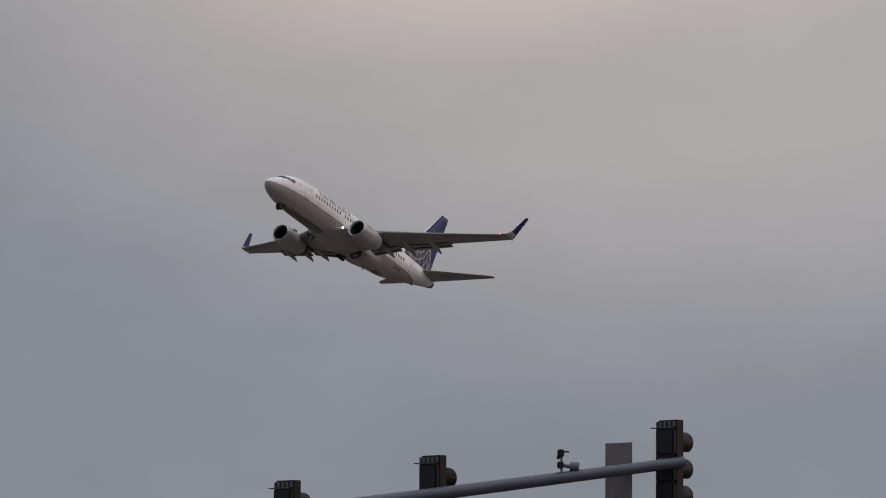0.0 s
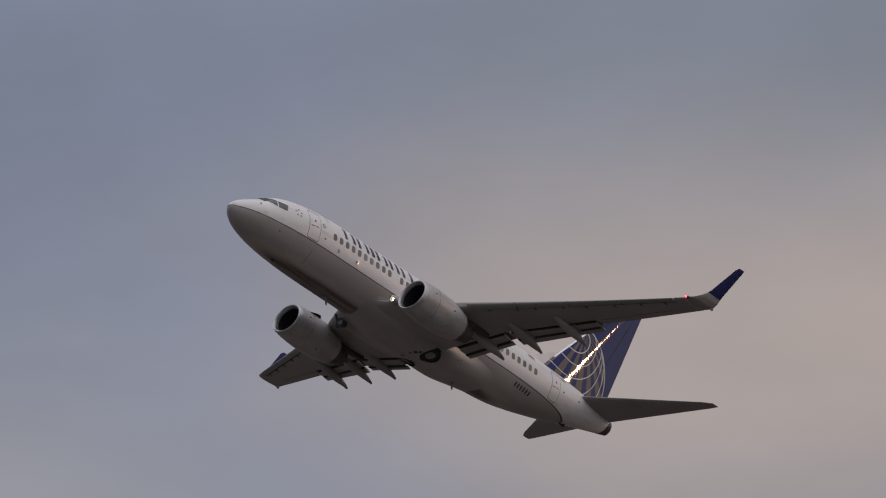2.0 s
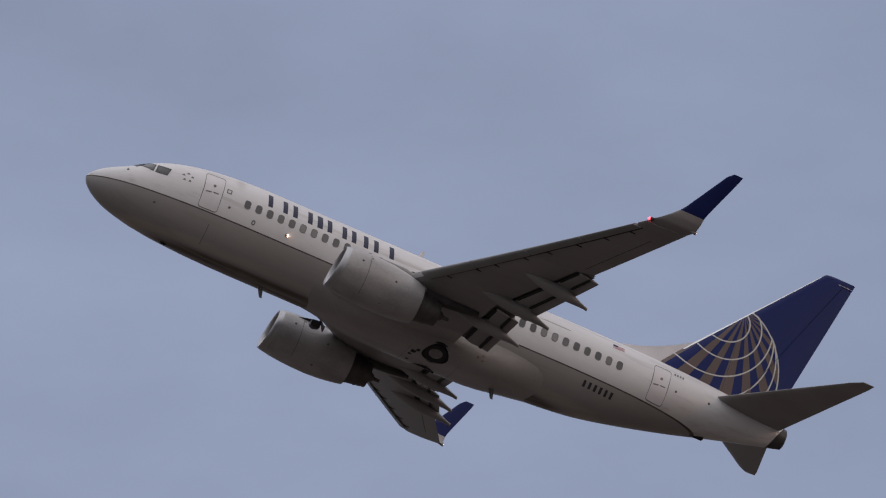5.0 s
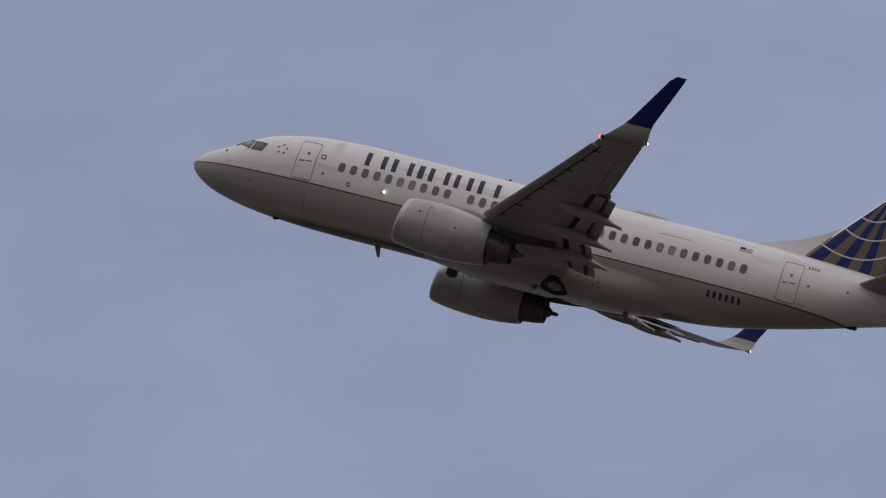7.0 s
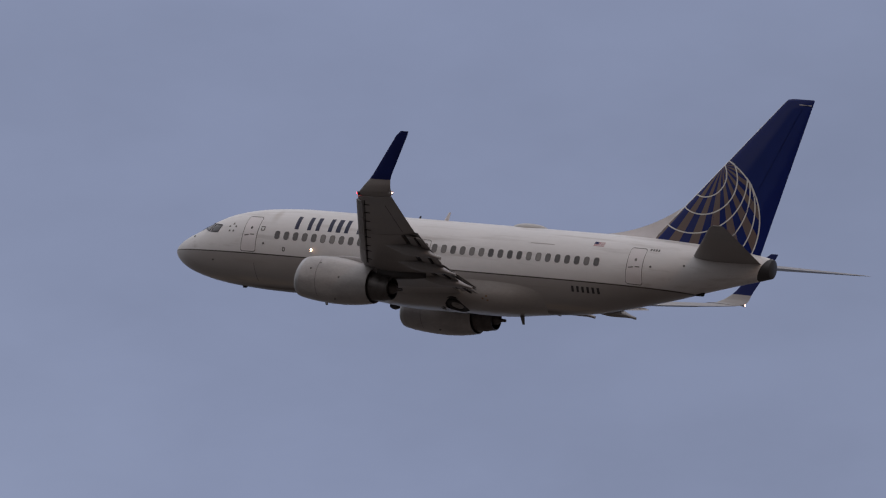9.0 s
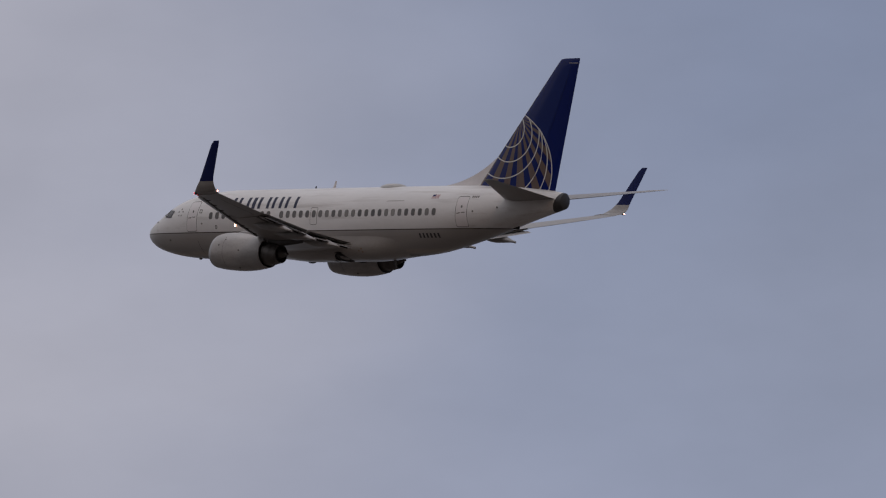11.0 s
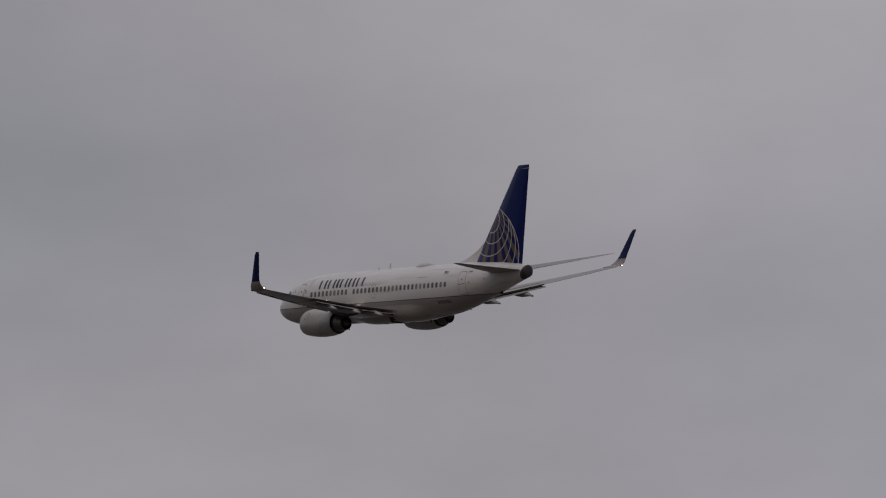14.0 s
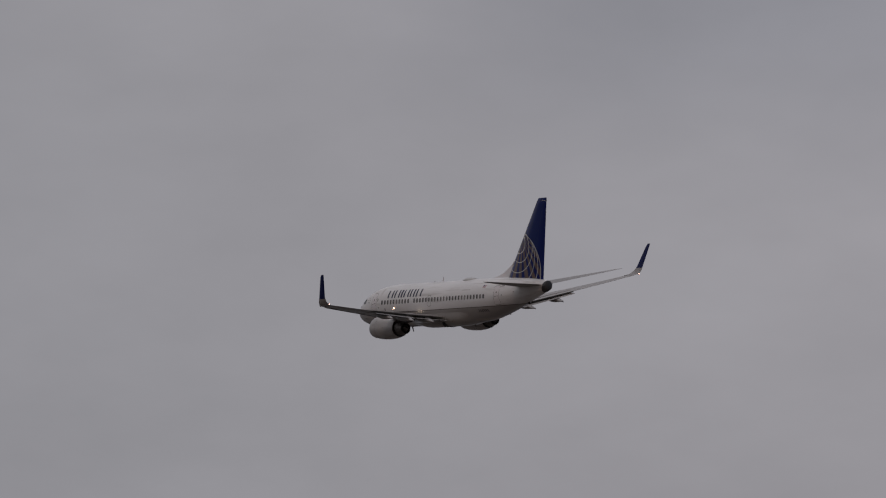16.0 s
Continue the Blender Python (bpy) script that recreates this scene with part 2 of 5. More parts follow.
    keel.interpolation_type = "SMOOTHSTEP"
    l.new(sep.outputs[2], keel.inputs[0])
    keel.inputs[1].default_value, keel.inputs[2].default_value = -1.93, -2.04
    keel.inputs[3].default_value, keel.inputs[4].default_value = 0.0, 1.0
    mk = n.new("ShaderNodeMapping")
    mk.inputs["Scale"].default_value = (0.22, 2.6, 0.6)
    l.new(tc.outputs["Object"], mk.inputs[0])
    keel_noise = n.new("ShaderNodeTexNoise")
    keel_noise.inputs["Scale"].default_value, keel_noise.inputs["Detail"].default_value, keel_noise.inputs["Roughness"].default_value = 1.3, 5, 0.6
    l.new(mk.outputs[0], keel_noise.inputs["Vector"])
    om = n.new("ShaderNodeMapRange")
    l.new(keel_noise.outputs[0], om.inputs[0])
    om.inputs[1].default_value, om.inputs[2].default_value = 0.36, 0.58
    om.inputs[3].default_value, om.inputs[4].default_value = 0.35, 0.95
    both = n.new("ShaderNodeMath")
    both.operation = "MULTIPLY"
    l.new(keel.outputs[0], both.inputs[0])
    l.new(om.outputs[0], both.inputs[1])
    keel_grime_dark = n.new("ShaderNodeMix")
    keel_grime_dark.data_type = "RGBA"
    l.new(both.outputs[0], keel_grime_dark.inputs[0])
    l.new(dirt.outputs[2], keel_grime_dark.inputs[6])
    keel_grime_dark.inputs[7].default_value = (0.085, 0.066, 0.05, 1)
    # beige band above it, painting in the bright reflection of the ground
    bz = n.new("ShaderNodeMapRange")
    l.new(sep.outputs[2], bz.inputs[0])
    bz.inputs[1].default_value, bz.inputs[2].default_value = -2.1, -1.5
    band = n.new("ShaderNodeValToRGB")
    band.color_ramp.interpolation = "EASE"
    be = band.color_ramp.elements
    be[0].position, be[0].color = 0.25, (0, 0, 0, 1)
    be[1].position, be[1].color = 0.85, (0, 0, 0, 1)
    for q in (0.40, 0.52):
        w = be.new(q)
        w.color = (0.6, 0.6, 0.6, 1)
    l.new(bz.outputs[0], band.inputs[0])
    fade = n.new("ShaderNodeMath")
    fade.operation = "MULTIPLY"
    l.new(band.outputs[0], fade.inputs[0])
    l.new(om.outputs[0], fade.inputs[1])
    ground_sheen = n.new("ShaderNodeMix")
    ground_sheen.data_type = "RGBA"
    l.new(fade.outputs[0], ground_sheen.inputs[0])
    l.new(keel_grime_dark.outputs[2], ground_sheen.inputs[6])
    ground_sheen.inputs[7].default_value = (0.52, 0.46, 0.39, 1)
    l.new(ground_sheen.outputs[2], hue.inputs["Color"])
    return m


def fin_paint():
    """Navy fin with a globe of gold meridians and white arcs round a pole on the leading edge. Coordinates are the aircraft's."""
    m = material("fin_paint", (0.006, 0.014, 0.115), 0.03, spread=0.10, scale=0.8, bump=0.0, coat=0.0, spec=0.26)
    n, l = m.node_tree.nodes, m.node_tree.links
    hue = next(k for k in n if k.type == "HUE_SAT")
    tc = next(k for k in n if k.type == "TEX_COORD")
    sep = n.new("ShaderNodeSeparateXYZ")
    l.new(tc.outputs["Object"], sep.inputs[0])

    def op(kind, a, b=None, c=None, clamp=False):
        q = n.new("ShaderNodeMath")
        q.operation, q.use_clamp = kind, clamp
        for k, v in enumerate((a, b, c)):
            if v is None:
                continue
            if isinstance(v, (int, float)):
                q.inputs[k].default_value = v
            else:
                l.new(v, q.inputs[k])
        return q.outputs[0]

    sx = op("MULTIPLY_ADD", sep.outputs[0], -1.0, 16.0)
    z = sep.outputs[2]

    def distance(cs, cz, squash=1.0):
        dx, dz = op("MULTIPLY", op("ADD", sx, -cs), squash), op("ADD", z, -cz)
        return op("SQRT", op("ADD", op("MULTIPLY", dx, dx), op("MULTIPLY", dz, dz)))

    # meridians
    ang = op("ARCTAN2", op("ADD", sx, -28.99), op("ADD", z, -5.5))
    saw = op("PINGPONG", op("ADD", ang, 0.05), 0.125)
    gold = op("GREATER_THAN", saw, 0.062)
    rim = distance(27.73, 2.65, 0.94)
    inside = op("LESS_THAN", rim, 3.36)
    gold = op("MULTIPLY", gold, inside)
    lines = None
    for cs, cz, r in ((28.34, 4.89, 0.95), (28.31, 4.66, 1.54), (27.89, 4.63, 2.42), (27.52, 3.98, 2.98), (27.72, 3.24, 3.12), (27.73, 2.65, 3.40)):
        d = op("ABSOLUTE", op("ADD", distance(cs, cz, 0.94), -r))
        band = op("LESS_THAN", d, 0.030)
        lines = band if lines is None else op("MAXIMUM", lines, band)
    lines = op("MULTIPLY", lines, op("LESS_THAN", rim, 3.45))

    def mixed(fac, a, b):
        q = n.new("ShaderNodeMix")
        q.data_type = "RGBA"
        l.new(fac, q.inputs[0])
        for k, v in ((6, a), (7, b)):
            if isinstance(v, tuple):
                q.inputs[k].default_value = v
            else:
                l.new(v, q.inputs[k])
        return q.outputs[2]

    col = mixed(gold, (0.006, 0.015, 0.118, 1), (0.146, 0.110, 0.100, 1))
    col = mixed(lines, col, (0.62, 0.62, 0.60, 1))
    l.new(col, hue.inputs["Color"])
    p = n["Principled BSDF"]
    l.remove(p.inputs["Roughness"].links[0])
    p.inputs["Roughness"].default_value = 0.035
    # slightly wavy skin over the ribs
    mp = n.new("ShaderNodeMapping")
    mp.inputs["Scale"].default_value = (2.2, 1.0, 1.3)
    mp.inputs["Rotation"].default_value = (0, 0.55, 0)
    l.new(tc.outputs["Object"], mp.inputs[0])
    wav = n.new("ShaderNodeTexNoise")
    wav.inputs["Scale"].default_value, wav.inputs["Detail"].default_value = 1.3, 1.5
    l.new(mp.outputs[0], wav.inputs["Vector"])
    b = n.new("ShaderNodeBump")
    b.inputs["Strength"].default_value, b.inputs["Distance"].default_value = 0.2, 0.012
    l.new(wav.outputs[0], b.inputs["Height"])
    l.new(b.outputs[0], p.inputs["Normal"])
    l.new(b.outputs[0], p.inputs["Coat Normal"])
    return m


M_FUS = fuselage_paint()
M_FIN = fin_paint()
M_WHITE = material("white_paint", (0.72, 0.695, 0.71), 0.38, spread=0.10, bump=0.004, coat=0.2)
M_GREY = material("belly_grey_paint", (0.365, 0.349, 0.341), 0.34, spread=0.30, scale=0.8, bump=0.006, streak=0.4)
M_WING = material("wing_grey_paint", (0.29, 0.277, 0.275), 0.42, spread=0.22, scale=0.7, bump=0.006, streak=0.5)
M_WINGMETAL = material("leading_edge_metal", (0.23, 0.225, 0.225), 0.4, metal=0.15, spread=0.15, bump=0.0)
M_NAVY = material("navy_paint", (0.006, 0.012, 0.085), 0.45, spread=0.1, bump=0.0, spec=0.15)
M_NACELLE = material("nacelle_grey_paint", (0.40, 0.384, 0.38), 0.36, spread=0.42, scale=1.5, bump=0.004, coat=0.06, streak=0.5)
M_LIP = material("polished_lip_metal", (0.42, 0.42, 0.43), 0.36, metal=0.75, spread=0.1, bump=0.0)
M_DUCT = material("inlet_duct_grey", (0.05, 0.05, 0.055), 0.5, spread=0.2, bump=0.0)
M_INLET = material("inlet_liner_dark", (0.02, 0.02, 0.028), 0.5, spread=0.2, bump=0.0)
M_FAN = material("fan_titanium", (0.05, 0.05, 0.065), 0.4, metal=0.6, spread=0.2, bump=0.0)
M_HOT = material("heat_stained_nozzle_metal", (0.12, 0.11, 0.106), 0.42, metal=0.6, spread=0.45, scale=3, bump=0.003)
# black for fittings, and shade of gaps and openings put in as colour
M_BLACK = material("black_and_gap_shade", (0.012, 0.012, 0.012), 0.7, spread=0.3, bump=0.0)
M_SOOT = material("sooty_heat_shield", (0.045, 0.04, 0.038), 0.55, spread=0.5, scale=2, bump=0.003)
M_TYRE = material("tyre_rubber", (0.018, 0.018, 0.018), 0.75, spread=0.3, scale=5, bump=0.006)
M_HUB = material("wheel_hub_metal", (0.30, 0.29, 0.285), 0.5, metal=0.4, spread=0.3, scale=6)
M_STRUT = material("gear_strut_metal", (0.25, 0.25, 0.25), 0.4, metal=0.5, spread=0.3, scale=6)
def cabin_pane():
    """Acrylic pane with a blind behind it, more or less drawn from window to window."""
    m = material("cabin_window_acrylic", (0.1, 0.1, 0.1), 0.22, spread=0.25, scale=2.0, bump=0.0, coat=0.25)
    n, l = m.node_tree.nodes, m.node_tree.links
    info, ramp = n.new("ShaderNodeObjectInfo"), n.new("ShaderNodeValToRGB")
    e = ramp.color_ramp.elements
    e[0].position, e[0].color = 0.0, (0.075, 0.072, 0.075, 1)
    e[1].position, e[1].color = 1.0, (0.27, 0.258, 0.25, 1)
    mid = e.new(0.45)
    mid.color = (0.13, 0.125, 0.125, 1)
    l.new(info.outputs["Random"], ramp.inputs[0])
    l.new(ramp.outputs[0], next(k for k in n if k.type == "HUE_SAT").inputs["Color"])
    return m


M_GLASS = cabin_pane()
M_RING = material("window_ring_paint", (0.14, 0.135, 0.135), 0.45, spread=0.2, bump=0.0)
M_COCKPIT = material("windshield_glass", (0.055, 0.057, 0.063), 0.06, spread=0.1, bump=0.0)
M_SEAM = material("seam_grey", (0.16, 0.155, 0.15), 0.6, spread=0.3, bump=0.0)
M_TRIM = material("window_trim_paint", (0.36, 0.35, 0.345), 0.4, spread=0.1, bump=0.0)
M_RADOME = material("radome_grey_paint", (0.44, 0.43, 0.425), 0.4, spread=0.15, bump=0.0)
M_INK = material("dark_marking_paint", (0.03, 0.03, 0.035), 0.5, spread=0.2, bump=0.0)
M_RED = material("flag_red", (0.32, 0.06, 0.07), 0.4, bump=0.0)
M_ORANGE = material("rust_stain_paint", (0.30, 0.20, 0.12), 0.5, spread=0.4, bump=0.0)
M_LAMP_WHITE = glow("lamp_white", (1.0, 0.56, 0.33), 20)
M_LAMP_TAIL = glow("lamp_tail", (1.0, 0.50, 0.40), 9)
M_TITLE = material("title_blue_grey_paint", (0.022, 0.026, 0.062), 0.45, spread=0.15, bump=0.0, spec=0.3)
M_LEADING = material("fin_edge_bare_metal", (0.62, 0.62, 0.63), 0.22, metal=0.9, spread=0.1, bump=0.0)
M_LAMP_RED = glow("lamp_red", (1.0, 0.05, 0.08), 7)
M_LANDING = glow("landing_lamp", (1.0, 0.80, 0.62), 22)
M_POLE = material("galvanised_steel", (0.088, 0.099, 0.126), 0.5, metal=0.35, spread=0.3, scale=3, bump=0.004)
M_HOUSING = material("signal_black_paint", (0.006, 0.0065, 0.009), 0.55, spread=0.3, scale=6, bump=0.003, spec=0.25)
M_EDGE = material("weathered_edge_grey", (0.075, 0.078, 0.085), 0.6, spread=0.3, scale=8)
M_SIGNBACK = material("sign_back_aluminium", (0.13, 0.122, 0.115), 0.55, metal=0.3, spread=0.25, scale=4, bump=0.003)


def ground_material():
    m = material("dry_grass_ground", (0.088, 0.070, 0.058), 0.9, spread=0.5, scale=0.02, bump=0.05, grain=0.6)
    return m


M_GROUND = ground_material()


# ---- mesh helpers ----
def part(name, bm, mat, parent, label="", smooth=True):
    me = bpy.data.meshes.new(name)
    bmesh.ops.recalc_face_normals(bm, faces=bm.faces)
    bm.to_mesh(me)
    bm.free()
    for p in me.polygons:
        p.use_smooth = smooth
    me.materials.append(mat)
    ob = new(name, me)
    ob.parent = parent
    if smooth:
        me.set_sharp_from_angle(angle=radians(38))
    if label:
        tagged(ob, label)
    return ob


def loft(bm, rings, close=True, caps=True):
    """Skin a list of rings of points."""
    rows = [[bm.verts.new(p) for p in ring] for ring in rings]
    k = len(rows[0])
    for a, b in zip(rows, rows[1:]):
        for i in range(k if close else k - 1):
            j = (i + 1) % k
            bm.faces.new((a[i], a[j], b[j], b[i]))
    if caps:
        for ring in (rows[0], rows[-1]):
            bm.faces.new(ring)
    return bm


def V(s, y, z):
    """Aircraft place: s metres aft of the nose, y to port, z above the cabin's axis."""
    return Vector((16.0 - s, y, z))


def box(bm, c, size, bevel=0.0, m=None):
    made = bmesh.ops.create_cube(bm, size=1.0)
    vs = made["verts"]
    for v in vs:
        v.co = Vector((v.co.x * size[0], v.co.y * size[1], v.co.z * size[2]))
    if bevel:
        es = list({e for v in vs for e in v.link_edges})
        out = bmesh.ops.bevel(bm, geom=es, offset=bevel, segments=2, affect="EDGES")
        vs = list({v for f in out["faces"] for v in f.verts} | {v for v in vs if v.is_valid})
    for v in vs:
        v.co = (m @ v.co if m else v.co) + Vector(c)
    return bm


def tube(bm, a, b, ra, rb, seg=16):
    a, b = Vector(a), Vector(b)
    d = (b - a).normalized()
    u = d.orthogonal().normalized()
    w = d.cross(u)
    ring = lambda c, r: [c + (u * math.cos(k * 2 * math.pi / seg) + w * math.sin(k * 2 * math.pi / seg)) * r for k in range(seg)]
    return loft(bm, [ring(a, ra), ring(b, rb)])


def airfoil(k=14, camber=0.015):
    """Closed aerofoil outline, chord 1, thickness 1 (to be scaled): (x, z) pairs."""
    xs = [0.5 * (1 - math.cos(math.pi * i / k)) for i in range(k + 1)]
    t = [5 * (0.2969 * math.sqrt(x) - 0.1260 * x - 0.3516 * x ** 2 + 0.2843 * x ** 3 - 0.1036 * x ** 4) for x in xs]
    up = [(x, q) for x, q in zip(xs, t)]
    lo = [(x, -q) for x, q in zip(xs, t)]
    return list(reversed(up)) + lo[1:-1]


FOIL = airfoil()


def foil_ring(le, chord, thick, normal, twist=0.0, cut=1.0, start=0.0):
    """Aerofoil section at its leading edge, chord aft, thickness along normal; cut: the part of the chord that is kept."""
    nrm = Vector(normal).normalized()
    pts = []
    for x, q in FOIL:
        xx = start + x * (cut - start)
        full = 5 * (0.2969 * math.sqrt(max(xx, 0)) - 0.1260 * xx - 0.3516 * xx ** 2 + 0.2843 * xx ** 3 - 0.1036 * xx ** 4)
        h = full * thick * (1 if q >= 0 else -1) if q != 0 else 0.0
        if x >= 0.999:
            h = full * thick * 0.3
        pts.append(Vector(le) + Vector((-xx * chord, 0, 0)) + nrm * (h * chord) + Vector((0, 0, -xx * chord * math.tan(twist))))
    return pts


# ---- the aircraft ----
airliner = new("airliner")
tagged(airliner, "white twin-engine jet airliner with grey belly and navy tail, climbing", "airliner")

# s, crown, keel, half width, height of the widest point
STATIONS = [
    (0.0, -0.60, -0.66, 0.03, -0.63), (0.06, -0.47, -0.80, 0.17, -0.63), (0.15, -0.36, -0.93, 0.30, -0.63), (0.5, -0.06, -1.22, 0.62, -0.61),
    (1.0, 0.22, -1.47, 0.93, -0.56), (1.5, 0.47, -1.63, 1.15, -0.48), (2.0, 0.76, -1.75, 1.31, -0.40), (2.5, 1.04, -1.85, 1.43, -0.32),
    (3.0, 1.26, -1.92, 1.53, -0.25), (3.5, 1.42, -1.98, 1.62, -0.19), (4.5, 1.64, -2.05, 1.75, -0.09), (5.5, 1.77, -2.10, 1.83, -0.03),
    (6.5, 1.84, -2.12, 1.87, 0.0), (7.5, 1.88, -2.13, 1.88, 0.0), (20.5, 1.88, -2.13, 1.88, 0.0), (21.5, 1.88, -2.07, 1.88, 0.0),
    (23.0, 1.88, -1.92, 1.85, 0.02), (24.5, 1.87, -1.63, 1.79, 0.08), (26.0, 1.85, -1.27, 1.67, 0.18), (27.5, 1.80, -0.88, 1.47, 0.36),
    (29.0, 1.72, -0.45, 1.18, 0.58), (30.0, 1.63, -0.18, 0.95, 0.71), (31.0, 1.52, 0.08, 0.70, 0.81), (31.8, 1.41, 0.29, 0.52, 0.86), (32.3, 1.31, 0.43, 0.38, 0.88)]
STATION_T = np.array(STATIONS)


def smooth_interp(s, col):
    """Monotone cubic through the stations."""
    xs, ys = STATION_T[:, 0], STATION_T[:, col]
    i = int(np.clip(np.searchsorted(xs, s) - 1, 0, len(xs) - 2))
    h = xs[i + 1] - xs[i]
    d = np.diff(ys) / np.diff(xs)

    def slope(k):
        if k <= 0:
            return d[0]
        if k >= len(xs) - 1:
            return d[-1]
        return 0.0 if d[k - 1] * d[k] <= 0 else 2 * d[k - 1] * d[k] / (d[k - 1] + d[k])

    u = (s - xs[i]) / h
    return float((2 * u ** 3 - 3 * u ** 2 + 1) * ys[i] + (u ** 3 - 2 * u ** 2 + u) * h * slope(i) + (-2 * u ** 3 + 3 * u ** 2) * ys[i + 1] + (u ** 3 - u ** 2) * h * slope(i + 1))


def section(s):
    return [smooth_interp(s, k) for k in (1, 2, 3, 4)]


def hull(s, z, side=1, out=0.0):
    """A place on the fuselage skin at that height, lifted by out."""
    top, bot, w, zc = section(s)
    h = (top - zc) if z > zc else (zc - bot)
    c = max(-1, min(1, (z - zc) / h))
    y = w * math.sqrt(max(0, 1 - c * c))
    nrm = Vector((0, y / w ** 2, (z - zc) / h ** 2)).normalized()
    return V(s, side * (y + out * nrm.y), z + out * nrm.z)


def decal(bm, corners, side=1, out=0.006, nu=4, nv=4):
    """A thin skin patch between four (s, z) corners given in order round it."""
    (a, b, c, d) = corners
    grid = []
    for j in range(nv + 1):
        row = []
        for i in range(nu + 1):
            u, v = i / nu, j / nv
            s = (a[0] * (1 - u) + b[0] * u) * (1 - v) + (d[0] * (1 - u) + c[0] * u) * v
            z = (a[1] * (1 - u) + b[1] * u) * (1 - v) + (d[1] * (1 - u) + c[1] * u) * v
            row.append((bm.verts.new(hull(s, z, side, out)), bm.verts.new(hull(s, z, side, -0.01))))
        grid.append(row)
    for j in range(nv):
        for i in range(nu):
            bm.faces.new([grid[j][i][0], grid[j][i + 1][0], grid[j + 1][i + 1][0], grid[j + 1][i][0]])
    edge = [grid[0][i] for i in range(nu + 1)] + [grid[j][nu] for j in range(1, nv + 1)] + [grid[nv][i] for i in range(nu - 1, -1, -1)] + [grid[j][0] for j in range(nv - 1, 0, -1)]
    for p, q in zip(edge, edge[1:] + edge[:1]):
        bm.faces.new([p[0], p[1], q[1], q[0]])
    return bm


def build_fuselage():
    bm = bmesh.new()
    ss = [0.0, 0.03, 0.06, 0.1, 0.15, 0.22, 0.3, 0.4] + [0.5 + 0.25 * i for i in range(28)] + [7.5 + 0.65 * i for i in range(1, 21)] + [20.5 + 0.4 * i for i in range(1, 29)] + [32.0, 32.3]
    rings = []
    for s in ss:
        top, bot, w, zc = section(s)
        ring = []
        for k in range(72):
            a = 2 * math.pi * k / 72
            h = (top - zc) if math.sin(a) > 0 else (zc - bot)
            ring.append(V(s, w * math.cos(a), zc + h * math.sin(a)))
        rings.append(ring)
    loft(bm, rings)
    return part("fuselage", bm, M_FUS, airliner, "white upper body and grey belly split by a thin dark line")


fuselage = build_fuselage()


def ease(x, a, b):
    """Smooth step from a to b."""
    u = max(0.0, min(1.0, (x - a) / (b - a)))
    return u * u * u * (u * (6 * u - 15) + 10)


def fairing(s, a, out=0.0):
    """A place on the wing-to-body fairing at station s and angle a round it: the body's skin swollen below the wing."""
    top, bot, w, zc = section(s)
    ca, sa = math.cos(a), math.sin(a)
    h = (top - zc) if sa > 0 else (zc - bot)
    nrm = Vector((0, ca / w, sa / h)).normalized()
    deg = math.degrees(math.asin(max(-1.0, min(1.0, sa))))
    swell = (0.22 + 0.23 * math.exp(-((deg + 55) / 20) ** 2)) * ease(-deg, 19, 47) * ease(s, 9.6, 14.0) * (1 - ease(s, 17.6, 22.2))
    lift = swell - 0.03 + out
    return V(s, w * ca + nrm.y * lift, zc + h * sa + nrm.z * lift)


WHEEL_AT, WHEEL_TILT = V(16.5, 0.965, -2.13), 21


def fairing_patch(s0, s1, a0, a1, out, n=8, k=4):
    """A thin plate on the fairing between two stations and two angles in degrees."""
    bm = bmesh.new()
    grid = [[bm.verts.new(fairing(s0 + (s1 - s0) * j / k, radians(a0 + (a1 - a0) * i / n), out)) for i in range(n + 1)] for j in range(k + 1)]
    for j in range(k):
        for i in range(n):
            bm.faces.new((grid[j][i], grid[j][i + 1], grid[j + 1][i + 1], grid[j + 1][i]))
    return bm


def wheel_seal(side, inner=0.585, outer=0.70, n=48):
    """A flat ring on the fairing's skin round a stowed wheel."""
    bm = bmesh.new()
    rows = []
    for r in (inner, (inner + outer) / 2, outer):
        ring = []
        for k in range(n):
            turn = 2 * math.pi * k / n
            st, y = 16.0 - (WHEEL_AT.x + r * math.cos(turn)), WHEEL_AT.y + r * math.sin(turn)
            low, high = radians(-89.9), radians(-38)
            for _ in range(30):
                mid = (low + high) / 2
                if fairing(st, mid, 0.008).y < y:
                    low = mid
                else:
                    high = mid
            p = fairing(st, low, 0.008)
            ring.append(bm.verts.new((p.x, side * p.y, p.z)))
        rows.append(ring)
    for a, b in zip(rows, rows[1:]):
        for k in range(n):
            bm.faces.new((a[k], a[(k + 1) % n], b[(k + 1) % n], b[k]))
    return bm


